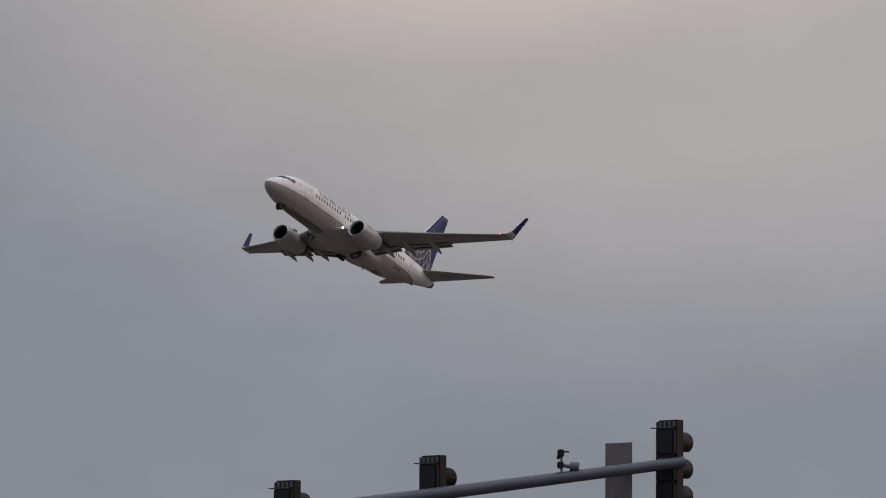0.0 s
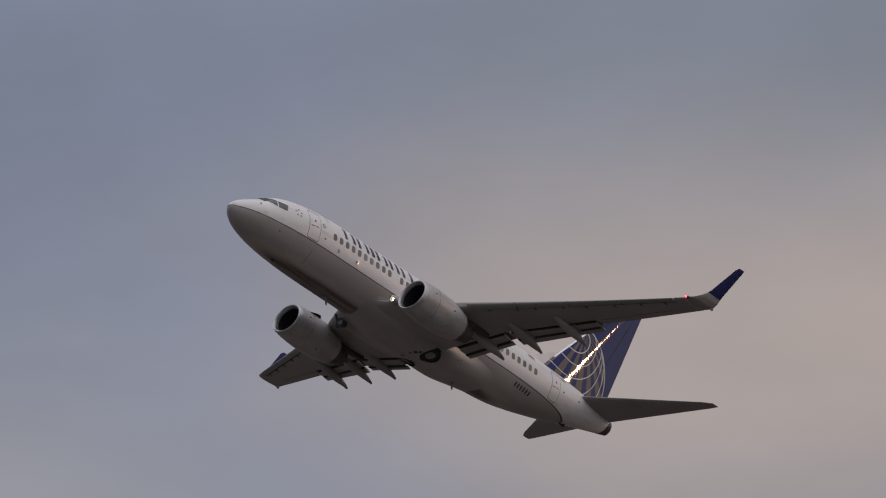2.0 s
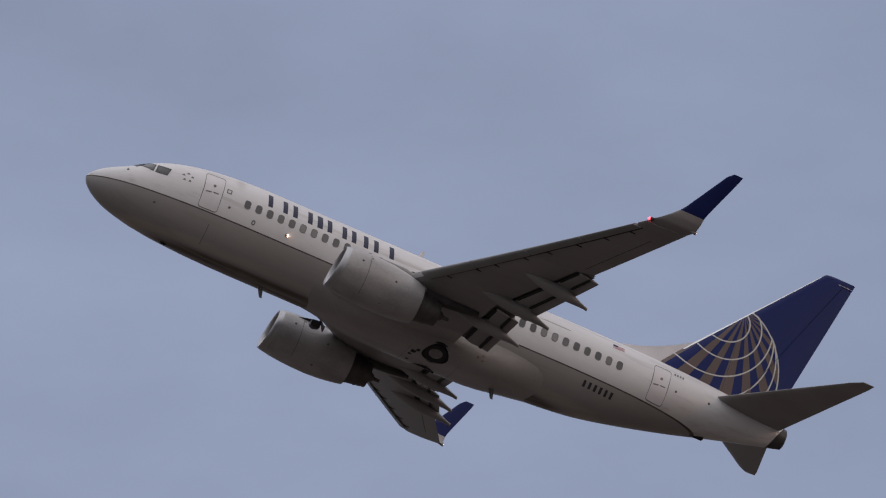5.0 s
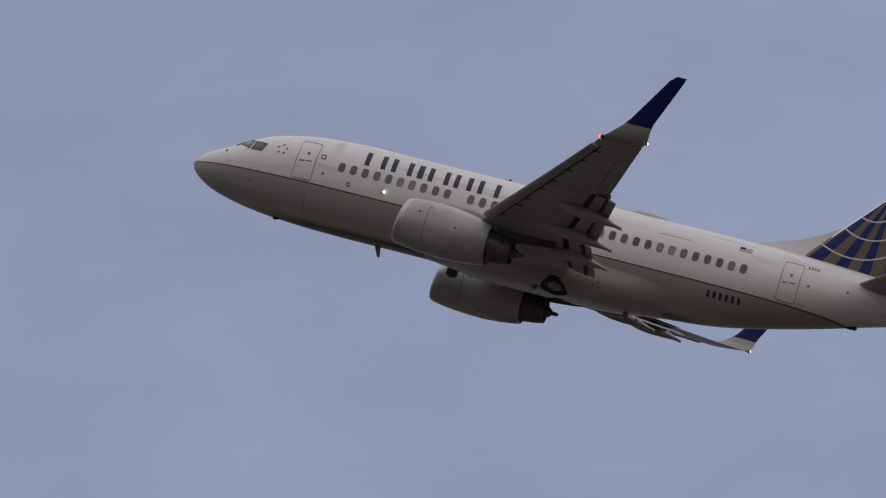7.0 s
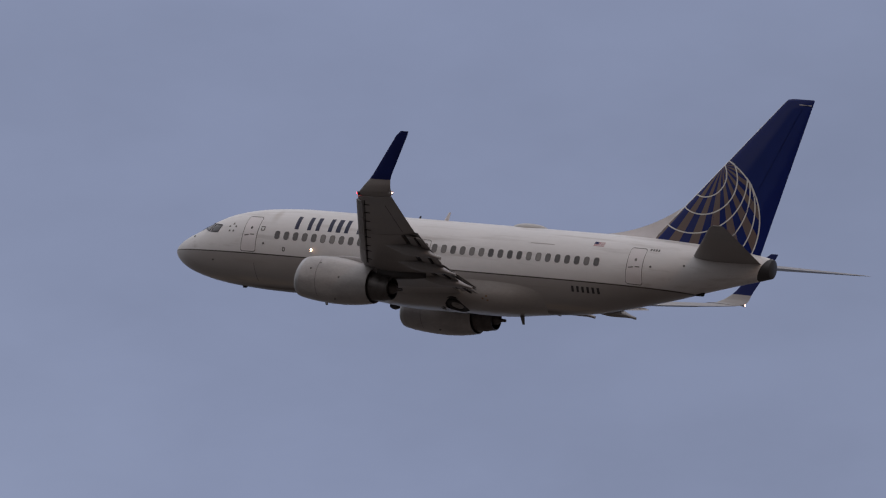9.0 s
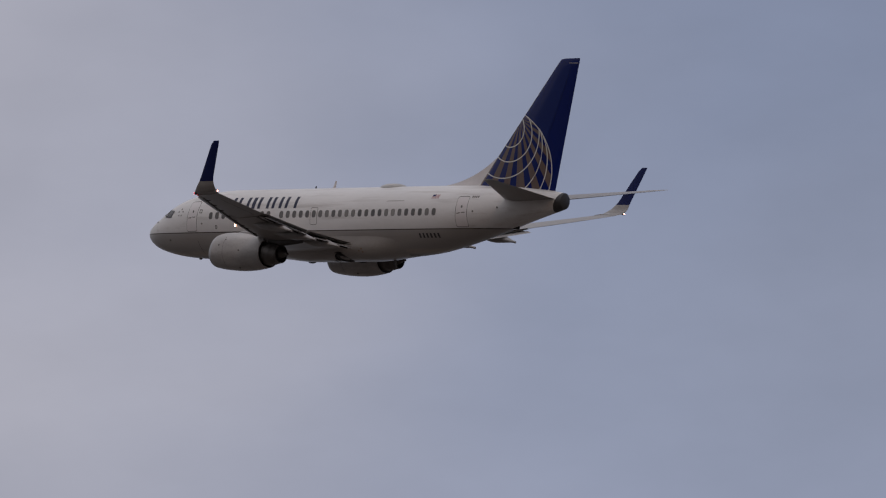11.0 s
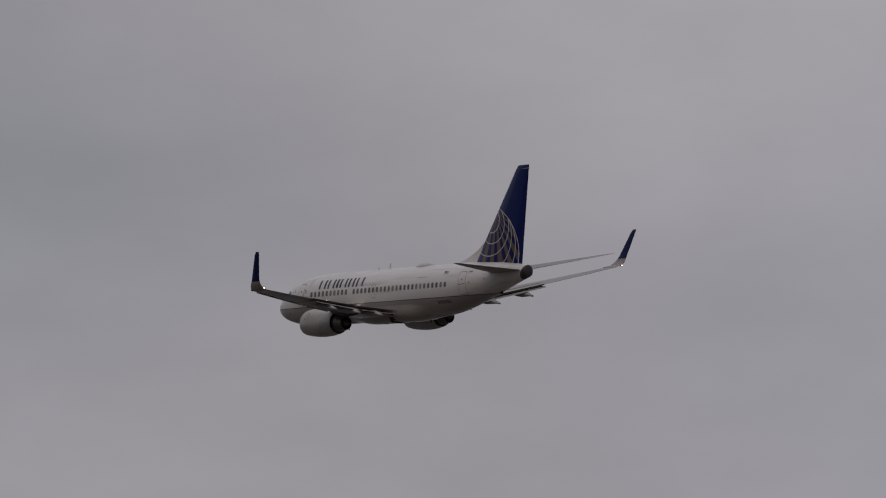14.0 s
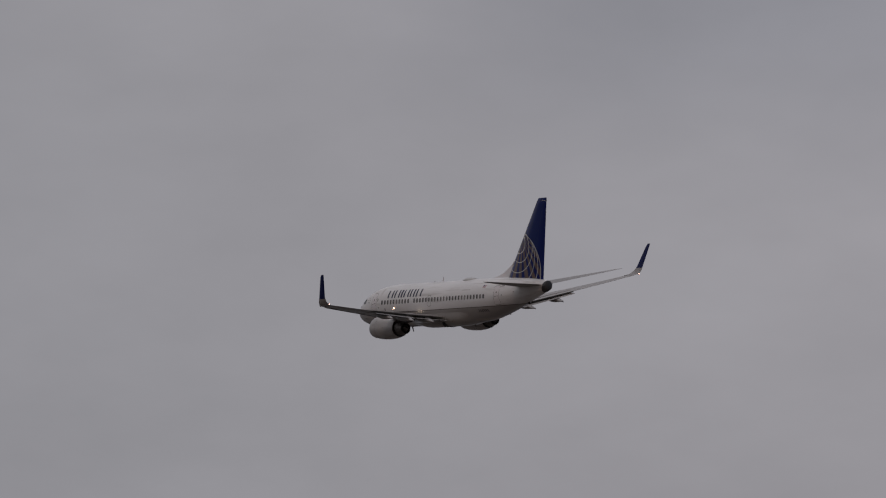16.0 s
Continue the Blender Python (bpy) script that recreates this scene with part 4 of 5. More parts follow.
        loft(liner, [[seat + aim * d + (u_aim * math.cos(2 * math.pi * k / 20) + w_aim * math.sin(2 * math.pi * k / 20)) * 0.156 for k in range(20)] for d in (-0.04, 0.308)], caps=False)
        part("lamp_liner", liner, M_BLACK, wing, "black baffle in front of the lamp")
        part("lamp_bezel", bm, M_GREY, wing)
    return wing


for side in (1, -1):
    build_wing(side)


# ---- engines ----
def revolve(bm, profile, y, zc, seg=48, flat=0.0, closed=False):
    """Turn (s, r) pairs round a fore-and-aft axis; zc(s) is the axis' height; flat squashes the underside."""
    rings = []
    for s, r in profile:
        ring = []
        for k in range(seg):
            a = 2 * math.pi * k / seg
            dz = math.sin(a) * r
            if dz < 0:
                dz *= 1 - flat
            ring.append(V(s + 0.15 * math.sin(a) * max(0, 1 - abs(s - 10.42) / 1.2), y + math.cos(a) * r * (1 + flat * 0.4), zc(s) + dz))
        rings.append(ring)
    return loft(bm, rings, caps=False)


def build_engine(side):
    y = side * 4.86
    zc = lambda s: -1.85 - 0.04 * (s - 10.3)
    engine = new("engine")
    engine.parent = airliner
    tagged(engine, "grey turbofan engine hung under the wing")
    cowl = [(10.68, 1.015), (10.95, 1.06), (11.4, 1.10), (12.0, 1.12), (12.7, 1.105), (13.4, 1.03), (13.9, 0.94), (14.24, 0.86), (14.24, 0.82), (13.8, 0.84), (13.4, 0.82)]
    part("cowl", revolve(bmesh.new(), cowl, y, zc, flat=0.05), M_NACELLE, engine, "pale grey engine cowl")
    lip = [(10.70, 0.80), (10.58, 0.82), (10.47, 0.86), (10.43, 0.90), (10.42, 0.925), (10.45, 0.96), (10.54, 0.993), (10.68, 1.017)]
    part("inlet_lip", revolve(bmesh.new(), lip, y, zc, flat=0.05), M_LIP, engine, "polished metal inlet lip")
    duct = [(10.69, 0.80), (11.3, 0.79), (11.75, 0.80)]
    part("inlet_duct", revolve(bmesh.new(), duct, y, zc), M_INLET, engine)
    bm = bmesh.new()
    for k in range(24):
        a0 = 2 * math.pi * k / 24
        quad = []
        for r in (0.24, 0.78):
            for e, ds in ((-1, -0.02), (1, 0.10)):
                a = a0 + e * (0.11 if r > 0.5 else 0.12)
                quad.append(bm.verts.new(V(11.52 + ds, y + r * math.cos(a), zc(11.5) + r * math.sin(a))))
        bm.faces.new((quad[0], quad[1], quad[3], quad[2]))
    bmesh.ops.solidify(bm, geom=bm.faces[:], thickness=0.012)
    part("fan", bm, M_FAN, engine)
    bm = revolve(bmesh.new(), [(11.18, 0.01), (11.25, 0.08), (11.4, 0.18), (11.6, 0.26)], y, zc, 24)
    part("spinner", bm, M_FAN, engine)
    bm = revolve(bmesh.new(), [(11.74, 0.82), (11.76, 0.02)], y, zc, 32)
    part("inlet_backing", bm, M_BLACK, engine)
    core = [(13.2, 0.74), (13.9, 0.72), (14.45, 0.66), (14.95, 0.575), (15.22, 0.50), (15.22, 0.47), (14.9, 0.46)]
    part("core_nozzle", revolve(bmesh.new(), core, y, zc, 40), M_HOT, engine, "heat stained exhaust nozzle")
    for sb, rb in ((14.30, 0.70), (14.72, 0.63), (15.13, 0.54)):
        part("nozzle_ring", revolve(bmesh.new(), [(sb, rb - 0.04), (sb, rb), (sb + 0.07, rb - 0.015), (sb + 0.07, rb - 0.05)], y, zc, 40), M_HOT, engine)
    part("exhaust_plug", revolve(bmesh.new(), [(14.8, 0.30), (15.2, 0.28), (15.42, 0.17), (15.48, 0.09), (15.74, 0.07), (15.76, 0.01)], y, zc, 24), M_HOT, engine)
    part("exhaust_backing", revolve(bmesh.new(), [(14.9, 0.46), (14.92, 0.02)], y, zc, 24), M_BLACK, engine)
    part("fan_backing", revolve(bmesh.new(), [(13.42, 0.86), (13.44, 0.70)], y, zc, 24), M_BLACK, engine)
    # pylon
    bm = bmesh.new()
    rings = []
    for s, w, zt, zb in ((11.55, 0.05, -0.86, -1.05), (12.2, 0.20, -0.72, -1.3), (13.3, 0.26, -0.72, -1.4), (14.4, 0.27, -0.95, -1.55), (15.3, 0.25, -1.02, -1.60), (16.2, 0.19, -1.1, -1.53), (16.9, 0.05, -1.2, -1.44)):
        zm, h = (zt + zb) / 2, (zt - zb) / 2
        rings.append([V(s, y + w * math.copysign(abs(math.cos(a)) ** 0.6, math.cos(a)), zm + h * math.copysign(abs(math.sin(a)) ** 0.6, math.sin(a))) for a in [2 * math.pi * k / 20 for k in range(20)]])
    loft(bm, rings[:4])
    part("pylon", bm, M_WING, engine)
    part("pylon_heat_shield", loft(bmesh.new(), rings[3:]), M_SOOT, engine, "sooty aft end of the pylon")
    # nacelle strake on the inboard side and cowl seams
    bm = bmesh.new()
    a = math.radians(48)
    yy, zz = y - side * 1.06 * math.cos(a), zc(12.0) + 1.08 * math.sin(a)
    nrm = Vector((0, -side * math.cos(a), math.sin(a)))
    low, high = [], []
    for k in range(9):
        u = k / 8
        st = 11.05 + 1.25 * u
        low.append(bm.verts.new(V(st, yy, zz - 0.03) - nrm * 0.02))
        high.append(bm.verts.new(V(st, yy, zz - 0.03) + nrm * (0.015 + 0.24 * math.sin(math.pi * 0.5 * u) ** 1.3 * (1 if u < 0.95 else 0.55))))
    for k in range(8):
        bm.faces.new((low[k], low[k + 1], high[k + 1], high[k]))
    bmesh.ops.solidify(bm, geom=bm.faces[:], thickness=0.025)
    part("strake", bm, M_DUCT, engine, "dark chine on the cowl")
    bm = bmesh.new()
    for k in range(28):
        a0, a1 = math.radians(-60 + 110 * k / 28), math.radians(-60 + 110 * (k + 1) / 28)
        q = []
        for s, aa in ((11.62, a0), (11.645, a0), (11.645, a1), (11.62, a1)):
            r = 1.112
            dz = math.sin(aa) * r * (0.95 if math.sin(aa) < 0 else 1)
            q.append(bm.verts.new(V(s, y + math.cos(aa) * r * 1.02, zc(s) + dz)))
        bm.faces.new(q)
    bmesh.ops.solidify(bm, geom=bm.faces[:], thickness=0.006)
    part("cowl_seam", bm, M_SEAM, engine)
    for s, deg in ((11.7, 38), (12.9, 6), (11.3, 20), (12.6, -55)):
        bm = bmesh.new()
        aa = math.radians(deg)
        bmesh.ops.create_icosphere(bm, subdivisions=2, radius=0.055, matrix=Matrix.Translation(V(s, y + math.cos(aa) * 1.10, zc(s) + math.sin(aa) * 1.08)))
        part("cowl_latch", bm, M_SEAM, engine)


for side in (1, -1):
    build_engine(side)


# ---- tail ----
def fin_le(z):
    return 25.95 + (z - 1.9) * 0.866


def fin_te(z):
    return 31.62 + (z - 1.6) * 0.2325


def build_tail():
    up = (0, 1, 0)
    bm = bmesh.new()
    rings = [foil_ring(V(fin_le(z), 0, z), fin_te(z) - fin_le(z), 0.105, up) for z in (1.2, 1.9, 2.6, 3.5, 4.5, 5.5, 6.5, 7.5, 8.3, 8.66)]
    rings.append(foil_ring(V(fin_le(8.66) + 0.10, 0, 8.76), fin_te(8.76) - fin_le(8.66) - 0.10, 0.08, up))
    rings.append(foil_ring(V(fin_le(8.66) + 0.30, 0, 8.80), fin_te(8.80) - fin_le(8.66) - 0.36, 0.04, up))
    loft(bm, rings)
    fin = part("fin", bm, M_FIN, airliner, "navy tail fin with gold meridians and white arcs")
    bm = bmesh.new()
    loft(bm, [foil_ring(V(fin_le(z) - 0.012, 0, z), fin_te(z) - fin_le(z), 0.112, up, 0.0, 0.022) for z in (2.9, 4, 5, 6, 7, 8, 8.55)])
    part("fin_leading_edge", bm, M_LEADING, fin, "bare metal leading edge")
    # dorsal fillet
    bm = bmesh.new()
    rr = []
    for i in range(15):
        u = i / 14
        s = 21.8 + 5.65 * u
        top = 1.80 + 1.78 * (u ** 2.35)
        w = 0.06 + 0.13 * u
        rr.append([V(s, w * math.cos(a) * (1 if math.sin(a) < 0 else max(0.12, 1 - math.sin(a))), 1.6 + (top - 1.6) * max(0, math.sin(a)) - 0.3 * max(0, -math.sin(a))) for a in [2 * math.pi * k / 20 for k in range(20)]])
    loft(bm, rr)
    part("dorsal_fillet", bm, M_WHITE, airliner, "white fillet ahead of the fin")
    # rudder joint and tip marks
    for side in (1, -1):
        bm = bmesh.new()
        zs = [2.0 + 6.4 * k / 10 for k in range(11)]
        prev = None
        for z in zs:
            c = fin_te(z) - fin_le(z)
            s = fin_le(z) + 0.70 * c
            h = 5 * (0.2969 * math.sqrt(0.7) - 0.126 * 0.7 - 0.3516 * 0.49 + 0.2843 * 0.343 - 0.1036 * 0.2401) * 0.105 * c + 0.004
            cur = (bm.verts.new(V(s, side * h, z)), bm.verts.new(V(s + 0.022, side * h, z)))
            if prev:
                bm.faces.new((prev[0], prev[1], cur[1], cur[0]))
            prev = cur
        bmesh.ops.solidify(bm, geom=bm.faces[:], thickness=0.008)
        part("rudder_joint", bm, M_NAVY, fin)
        bm = bmesh.new()
        bm.faces.new([bm.verts.new(V(s, side * 0.075, z)) for s, z in ((32.55, 8.52), (33.20, 8.50), (33.20, 8.545), (32.55, 8.565))])
        bmesh.ops.solidify(bm, geom=bm.faces[:], thickness=0.06)
        part("tip_mark", bm, M_WHITE, fin)
    for side in (1, -1):
        bm = bmesh.new()
        tz = lambda y: 0.95 + 0.112 * y
        le = lambda y: 28.65 + (y - 1.0) * 0.665
        te = lambda y: 31.95 + (y - 0.6) * 0.235
        rings = [foil_ring(V(le(y), side * y, tz(y)), te(y) - le(y), 0.095, (0, -side * 0.11, 1)) for y in (0.25, 1.0, 2, 3, 4.2, 5.4, 6.4, 6.9)]
        rings.append(foil_ring(V(le(6.9) + 0.42, side * 7.38, tz(7.38)), te(7.38) - le(6.9) - 0.46, 0.07, (0, -side * 0.11, 1)))
        loft(bm, rings)
        part("stabilizer", bm, M_WING, airliner, "grey horizontal stabilizer")
    # exhaust of the auxiliary power unit
    bm = bmesh.new()
    rings = []
    for st, slant, grow in ((31.92, 0.25, -0.01), (31.95, 0.25, 0.012), (32.12, 0.15, 0.012), (32.32, 0.0, 0.012), (32.38, 0.0, -0.10)):
        ring = []
        for k in range(28):
            a = 2 * math.pi * k / 28
            sv = st + slant * math.sin(a)
            top, bot, w, zc = section(min(sv, 32.3))
            h = (top - zc) if math.sin(a) > 0 else (zc - bot)
            ring.append(V(sv, (w + grow) * math.cos(a), zc + (h + grow) * math.sin(a)))
        rings.append(ring)
    loft(bm, rings)
    part("exhaust_duct", bm, M_DUCT, airliner, "dark exhaust duct in the tail cone")
    bm = bmesh.new()
    box(bm, V(28.7, 0, -0.52), (0.5, 0.10, 0.26), 0.04)
    part("tail_skid", bm, M_BLACK, airliner)
    return fin


build_tail()


# ---- belly and crown fittings ----
def blade_antenna(name, s, z, h, c, mat, lean=0.25):
    bm = bmesh.new()
    sgn = 1 if h > 0 else -1
    rings = []
    for k in range(5):
        u = k / 4
        cc = c * (1 - 0.55 * u)
        le = s + abs(h) * u * lean * 2
        ring = [V(le + x * cc, q * 0.12 * cc, z + h * u) for x, q in FOIL]
        rings.append(ring)
    loft(bm, rings)
    return part(name, bm, mat, airliner)


blade_antenna("antenna", 8.45, -2.08, -0.50, 0.28, M_SEAM)
blade_antenna("antenna", 19.3, -2.18, -0.50, 0.28, M_SEAM)
blade_antenna("antenna", 14.5, 1.84, 0.45, 0.26, M_WHITE)
blade_antenna("antenna", 13.1, 1.85, 0.16, 0.16, M_BLACK)
blade_antenna("antenna", 3.9, -1.98, -0.12, 0.4, M_BLACK)

bm = bmesh.new()
rings = []
for i in range(15):
    u = i / 14
    f = max(0.02, (4 * u * (1 - u)) ** 0.45)
    rings.append([V(18.35 + 1.85 * u, 0.55 * f * math.cos(2 * math.pi * k / 24), 1.80 + (0.27 * f if math.sin(2 * math.pi * k / 24) > 0 else 0.1) * math.sin(2 * math.pi * k / 24)) for k in range(24)])
loft(bm, rings)
part("antenna_radome", bm, M_RADOME, airliner, "low pale grey radome on the crown")

lamp, axis = hull(8.60, -0.24, 1, 0.0), Vector((-1, 0.62, 0)).normalized()
u_ax = Vector((0, 0, 1))
w_ax = axis.cross(u_ax)
bm = bmesh.new()
bm.faces.new([bm.verts.new(lamp + axis * 0.045 + (u_ax * math.cos(2 * math.pi * k / 16) + w_ax * math.sin(2 * math.pi * k / 16)) * 0.062) for k in range(16)])
part("wing_inspection_lamp", bm, M_LAMP_WHITE, airliner, "lit lamp facing aft on the body's side")
bm = bmesh.new()
tube(bm, lamp - axis * 0.05, lamp + axis * 0.042, 0.08, 0.075, 16)
part("lamp_rim", bm, M_TRIM, airliner)

# ram air inlet under the forward end of the wing fairing
bm = bmesh.new()
loft(bm, [[V(st, -1.45 + w, zt), V(st, -1.45 - w, zt), V(st, -1.45 - w * 0.8, zb), V(st, -1.45 + w * 0.8, zb)] for st, w, zt, zb in ((11.42, 0.18, -2.02, -2.27), (11.6, 0.19, -2.0, -2.35), (11.85, 0.15, -1.95, -2.28))])
bmesh.ops.bevel(bm, geom=bm.edges[:], offset=0.02, segments=2, affect="EDGES")
part("air_inlet", bm, M_DUCT, airliner, "dark scoop of the ram air inlet")

# dark openings round the wheels, vents
for st, deg, size in ((15.5, 284, 0.22), (15.48, 276, 0.15), (15.68, 291, 0.15), (15.58, 258, 0.14)):
    part("belly_vent", fairing_patch(st, st + size, deg, deg + 60 * size * 0.5, 0.010), M_BLACK, airliner)
for st in (15.35, 17.6):
    part("belly_seam", fairing_patch(st, st + 0.015, 244, 296, 0.006, 28, 1), M_SEAM, airliner)


# ---- landing gear ----
def build_main_wheel(side):
    wheel = new("main_wheel")
    wheel.parent = airliner
    tagged(wheel, "black main wheel tucked flush in the belly")
    bm = bmesh.new()
    prof = [(0.30, 0.02), (0.36, 0.06), (0.46, 0.075), (0.54, 0.05), (0.565, -0.02), (0.565, -0.2)]
    rr = [[Vector((r * math.cos(2 * math.pi * k / 40), r * math.sin(2 * math.pi * k / 40), -h)) for k in range(40)] for r, h in prof]
    loft(bm, rr, caps=False)
    part("tyre", bm, M_TYRE, wheel, "black rubber tyre")
    bm = bmesh.new()
    prof = [(0.01, 0.03), (0.10, 0.03), (0.12, 0.0), (0.24, 0.0), (0.30, 0.03), (0.31, -0.03)]
    rr = [[Vector((r * math.cos(2 * math.pi * k / 32), r * math.sin(2 * math.pi * k / 32), -h)) for k in range(32)] for r, h in prof]
    loft(bm, rr, caps=False)
    part("hub", bm, M_HUB, wheel, "grey wheel hub")
    bm = bmesh.new()
    tube(bm, (0, side * 0.1, 0.30), (0, side * 1.0, 0.34), 0.09, 0.10, 14)
    part("strut", bm, M_STRUT, wheel)
    return wheel


def build_wheel_well(side):
    bm = bmesh.new()
    axis_in = Vector((0, -side * math.sin(radians(WHEEL_TILT)), math.cos(radians(WHEEL_TILT))))
    at = Vector((WHEEL_AT.x, side * WHEEL_AT.y, WHEEL_AT.z))
    tube(bm, at + axis_in * 0.02, at + axis_in * 0.22, 0.69, 0.69, 40)
    part("wheel_well", bm, M_BLACK, airliner, "dark round wheel well")


for side in (1, -1):
    build_wheel_well(side)
main_wheel_port, main_wheel_starboard = build_main_wheel(1), build_main_wheel(-1)


def build_nose_gear():
    gear = new("nose_gear")
    gear.parent = airliner
    tagged(gear, "black twin wheeled nose gear folding up")
    bm = bmesh.new()
    tube(bm, (0, 0, 0), (0, 0, -1.25), 0.09, 0.075, 14)
    box(bm, (0.12, 0, -0.6), (0.09, 0.07, 0.7), 0.02, Euler((0, 0.25, 0)).to_matrix())
    tube(bm, (0, -0.3, -1.25), (0, 0.3, -1.25), 0.05, 0.05, 12)
    part("strut", bm, M_STRUT, gear)
    for y in (-0.2, 0.2):
        bm = bmesh.new()
        prof = [(0.16, -0.09), (0.30, -0.10), (0.345, -0.05), (0.345, 0.05), (0.30, 0.10), (0.16, 0.09)]
        rr = [[Vector((r * math.cos(2 * math.pi * k / 28), y + h, -1.25 + r * math.sin(2 * math.pi * k / 28))) for k in range(28)] for r, h in prof]
        loft(bm, rr)
        part("tyre", bm, M_TYRE, gear, "small black tyre")
    for y in (-0.30, 0.30):
        bm = bmesh.new()
        box(bm, (0.05, y, -0.72), (0.42, 0.03, 0.62), 0.01)
        part("gear_door", bm, M_BLACK, gear, "dark narrow gear door")
    return gear


nose_gear = build_nose_gear()


# ---- mast arm with traffic signals; local x runs along the arm, y away from the camera ----
SITE = pose(0, 0, 0, 0, 0, -147.571 - 90)
RANGE = 101.0


def site(x, z, y=RANGE):
    """A place x metres along the arm's line and z metres above the ground."""
    return SITE @ Vector((x, y, z))


ARM_Z = 6.56
SIGNAL_TURN = -147.571 - 90


def arm_z(x):
    return ARM_Z - 0.128 * (3.18 - x)


def build_mast():
    mast = new("signal_mast")
    mast.matrix_basis = Matrix.Translation(site(-9.6, 0)) @ pose(0, 0, 0, 0, 0, SIGNAL_TURN)
    tagged(mast, "galvanised steel signal pole with long upswept mast arm", "mast arm")
    bm = bmesh.new()
    tube(bm, (0, 0, 0), (0, 0, 5.35), 0.17, 0.13, 24)
    part("pole", bm, M_POLE, mast)
    bm = bmesh.new()
    box(bm, (0, 0, 0.03), (0.5, 0.5, 0.06), 0.01)
    part("base_plate", bm, M_POLE, mast)
    bm = bmesh.new()
    seg, rings = 24, []
    for i in range(16):
        u = i / 15
        x = 0.1 + (12.74 - 0.1) * u
        r = 0.125 - 0.052 * u
        z = arm_z(x - 9.6) - 0.02 * math.sin(math.pi * u)
        rings.append([Vector((x, r * math.cos(2 * math.pi * k / seg), z + r * math.sin(2 * math.pi * k / seg))) for k in range(seg)])
    loft(bm, rings)
    part("arm", bm, M_POLE, mast, "tapered grey steel arm")
    bm = bmesh.new()
    tube(bm, (12.73, 0, arm_z(3.13)), (12.78, 0, arm_z(3.18)), 0.079, 0.06, 24)
    part("end_cap", bm, M_POLE, mast)
    return mast


build_mast()


def build_signal():
    """Three-section head seen from behind: housing, edge of the backplate, hoods."""
    sig = new("traffic_signal")
    tagged(sig, "black three section traffic signal on the steel arm", "traffic light", "signals on the mast arm")
    for k in range(3):
        bm = bmesh.new()
        box(bm, (0, 0, 0.25 - 0.35 * k), (0.32, 0.20, 0.346), 0.02)
        part("housing", bm, M_HOUSING, sig)
        bm = bmesh.new()
        rings = []
        for d, r in ((0.10, 0.150), (0.30, 0.142), (0.335, 0.128)):
            rings.append([Vector((r * math.cos(a), d, 0.25 - 0.35 * k + r * math.sin(a))) for a in [math.radians(-60 + 300 * q / 20) for q in range(21)]])
        loft(bm, rings, close=False, caps=False)
        bmesh.ops.solidify(bm, geom=bm.faces[:], thickness=0.006)
        part("hood", bm, M_HOUSING, sig)
        bm = bmesh.new()
        tube(bm, (0, 0.10, 0.25 - 0.35 * k), (0, 0.115, 0.25 - 0.35 * k), 0.13, 0.12, 24)
        part("lens", bm, M_HOUSING, sig)
    bm = bmesh.new()
    box(bm, (-0.178, 0.03, -0.10), (0.03, 0.16, 1.24), 0.008)
    part("edge_strip", bm, M_EDGE, sig, "weathered grey edge")
    bm = bmesh.new()
    box(bm, (0, 0.035, -0.095), (0.334, 0.13, 1.27), 0.006)
    part("backplate", bm, M_HOUSING, sig)
    for k in range(4):
        bm = bmesh.new()
        box(bm, (-0.12 + 0.08 * k, -0.034, 0.485), (0.05, 0.012, 0.07), 0.004)
        part("louver", bm, M_EDGE, sig)
    bm = bmesh.new()
    box(bm, (-0.05, -0.09, 0.435), (0.36, 0.05, 0.014), 0.004)
    part("top_bracket", bm, M_EDGE, sig)
    bm = bmesh.new()
    tube(bm, (0, -0.06, 0.0), (0, -0.20, 0.0), 0.03, 0.03, 10)
    part("clamp", bm, M_POLE, sig)
    return sig


FACING = SIGNAL_TURN - 44
first = build_signal()


first.matrix_basis = Matrix.Translation(site(2.971, 6.575, RANGE + 0.16)) @ pose(0, 0, 0, 0, 0, FACING)
for x, z in ((-0.133, 6.102), (-2.039, 5.769)):
    copy_thing(first, Matrix.Translation(site(x, z, RANGE + 0.16)) @ pose(0, 0, 0, 0, 0, FACING))


def build_sign():
    sign = new("sign_board")
    sign.matrix_basis = Matrix.Translation(site(2.313, 6.368, RANGE + 0.25)) @ pose(0, 0, 0, 0, 0, SIGNAL_TURN - 42)
    tagged(sign, "grey metal back of an upright road sign", "sign")
    bm = bmesh.new()
    box(bm, (0, 0, 0), (0.46, 0.012, 0.90), 0.003)
    part("plate", bm, M_SIGNBACK, sign)
    bm = bmesh.new()
    box(bm, (0, -0.05, 0.14), (0.10, 0.05, 0.06), 0.01)
    part("clamp", bm, M_POLE, sign)


build_sign()


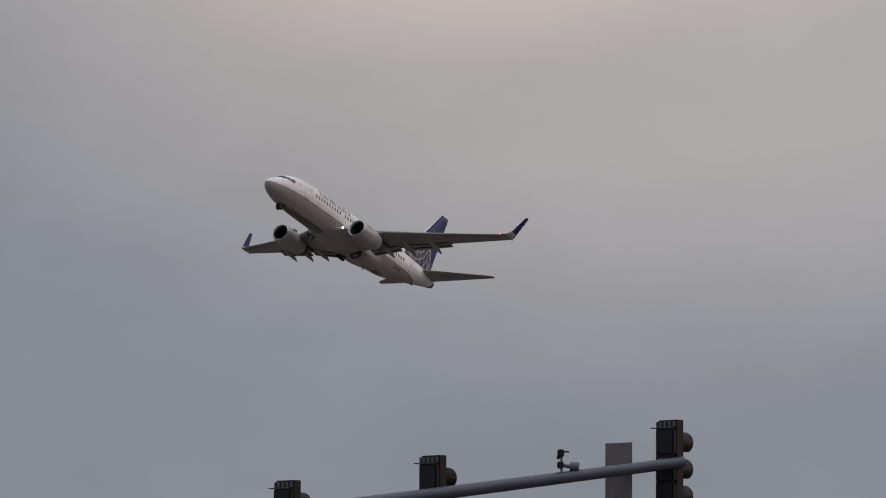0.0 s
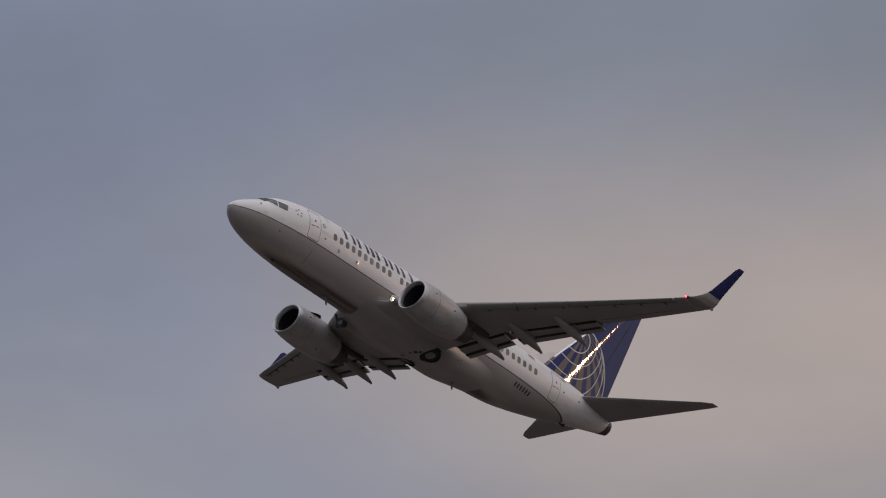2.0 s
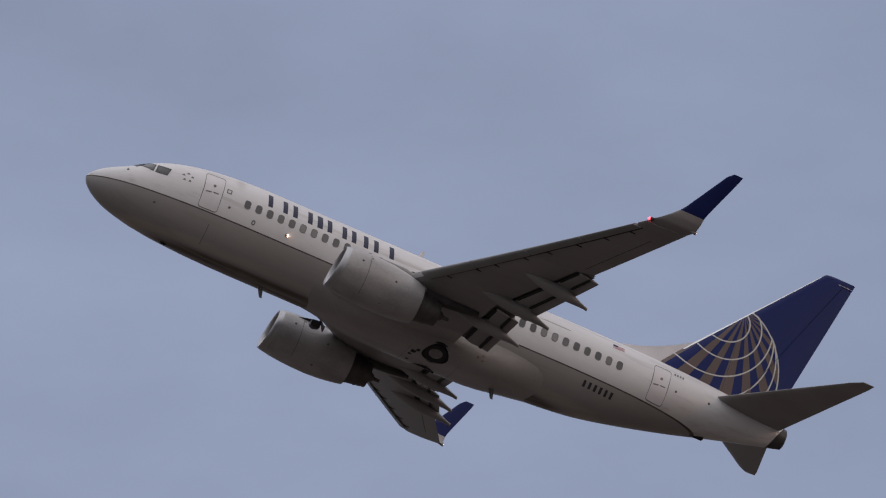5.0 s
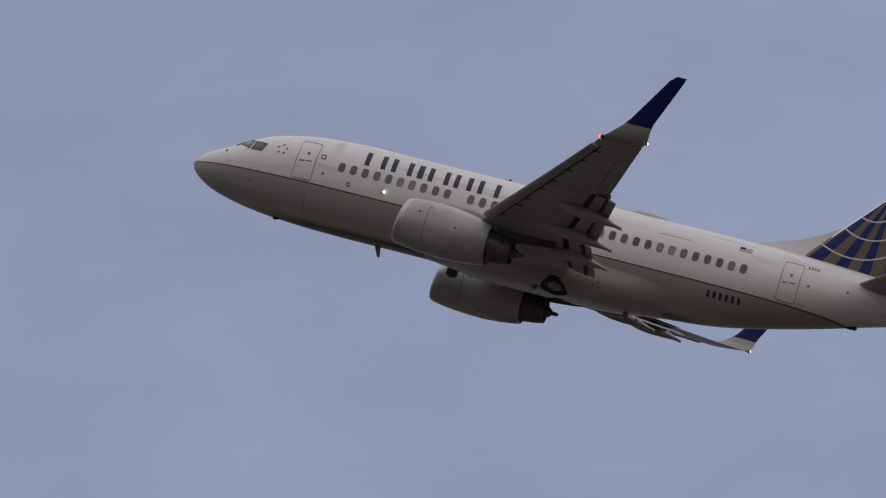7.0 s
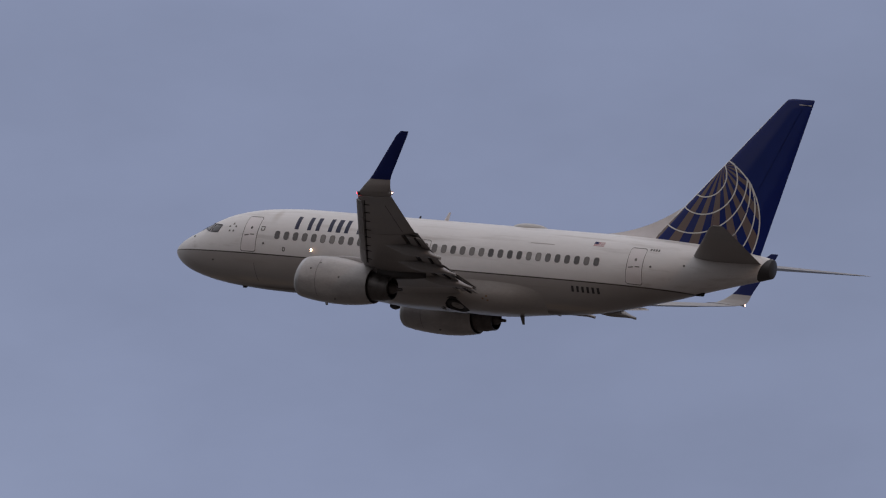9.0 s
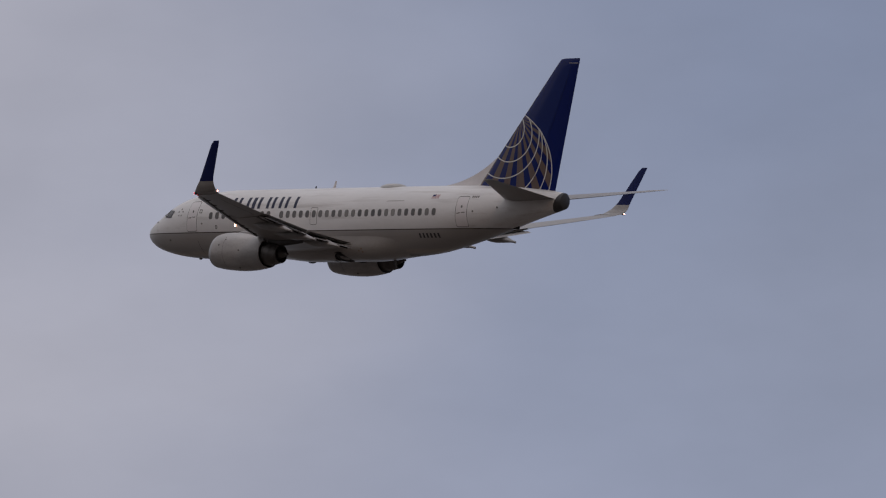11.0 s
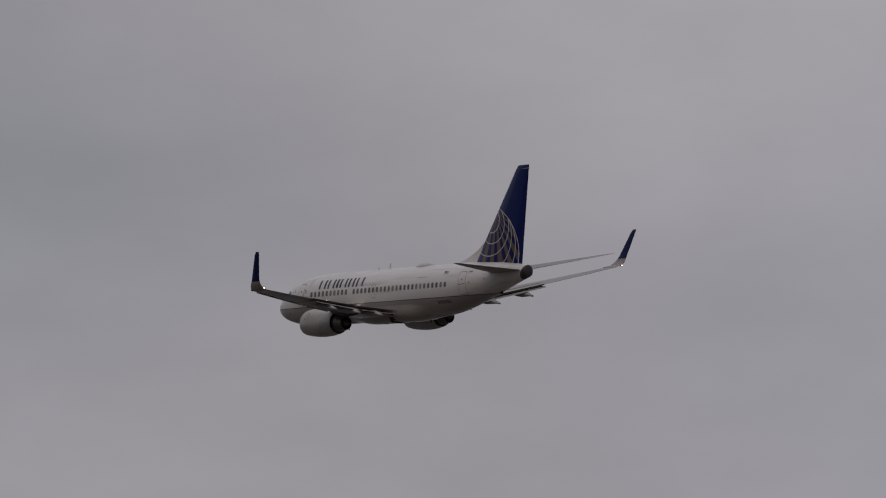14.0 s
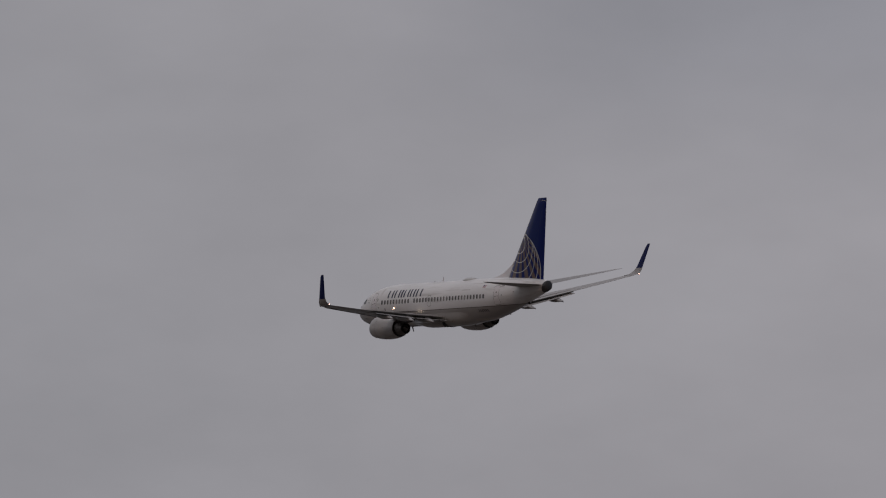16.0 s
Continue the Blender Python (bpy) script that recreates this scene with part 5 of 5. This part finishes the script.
def build_detector():
    det = new("traffic_camera")
    det.matrix_basis = Matrix.Translation(site(1.559, 6.412)) @ pose(0, 0, 0, 0, 0, SIGNAL_TURN)
    tagged(det, "small grey traffic camera on a bracket above the arm", "camera")
    bm = bmesh.new()
    tube(bm, (0, 0, -0.02), (0, 0, 0.27), 0.016, 0.014, 10)
    part("post", bm, M_POLE, det)
    bm = bmesh.new()
    box(bm, (-0.01, 0, 0.255), (0.09, 0.08, 0.10), 0.012)
    box(bm, (0.06, 0, 0.275), (0.08, 0.06, 0.018), 0.004)
    box(bm, (-0.04, 0, 0.20), (0.05, 0.05, 0.05), 0.01)
    box(bm, (-0.015, 0, 0.10), (0.085, 0.08, 0.09), 0.012)
    part("sensor", bm, M_HOUSING, det, "black sensor head")
    bm = bmesh.new()
    tube(bm, (0.0, 0, 0.10), (0.14, 0, 0.075), 0.022, 0.03, 12)
    tube(bm, (0.11, 0, 0.085), (0.23, 0, 0.075), 0.058, 0.062, 16)
    part("camera_body", bm, M_POLE, det, "grey camera tube")
    bm = bmesh.new()
    box(bm, (0, 0, -0.01), (0.13, 0.12, 0.03), 0.006)
    part("saddle", bm, M_EDGE, det)


build_detector()

# ---- ground ----
bm = bmesh.new()
rings = []
for r in (0.5, 20, 60, 120, 250, 500, 1000, 2000, 4200):
    rings.append([Vector((r * math.cos(2 * math.pi * k / 64), r * math.sin(2 * math.pi * k / 64), 0)) for k in range(64)])
loft(bm, rings, caps=False)
bm.faces.new([v for v in bm.verts if abs(v.co.length - 0.5) < 0.01])
ground = part("ground", bm, M_GROUND, None, smooth=False)
tagged(ground, "flat dry grass and pale tarmac of the airfield", "ground", kind="structure")


# ---- what moves ----
def motions():
    walk(airliner, [(t, pose(x, y, z, bank, pitch, heading)) for t, x, y, z, bank, pitch, heading in FLIGHT_ROWS])
    # the nose gear swings forward into its bay
    hinge = V(4.05, 0, -1.55)
    walk(nose_gear, [(t, Matrix.Translation(hinge) @ pose(0, 0, 0, 0, a, 0)) for t, a in ((0, -55), (0.3, -63), (0.6, -76), (0.9, -96), (1.2, -112), (16, -112))])
    for ob, side in ((main_wheel_port, 1), (main_wheel_starboard, -1)):
        base = V(16.5, side * 2.6, -2.06)
        late = 5 if side > 0 else 13
        rows = [(0, late), (0.3, late * 0.55), (0.6, late * 0.18), (0.9, 0.0), (16, 0.0)]
        walk(ob, [(t, Matrix.Translation(base) @ pose(0, 0, 0, side * a, 0, 0) @ pose(0, -side * 1.635, -0.075, side * WHEEL_TILT, 0, 0)) for t, a in rows])


motions()
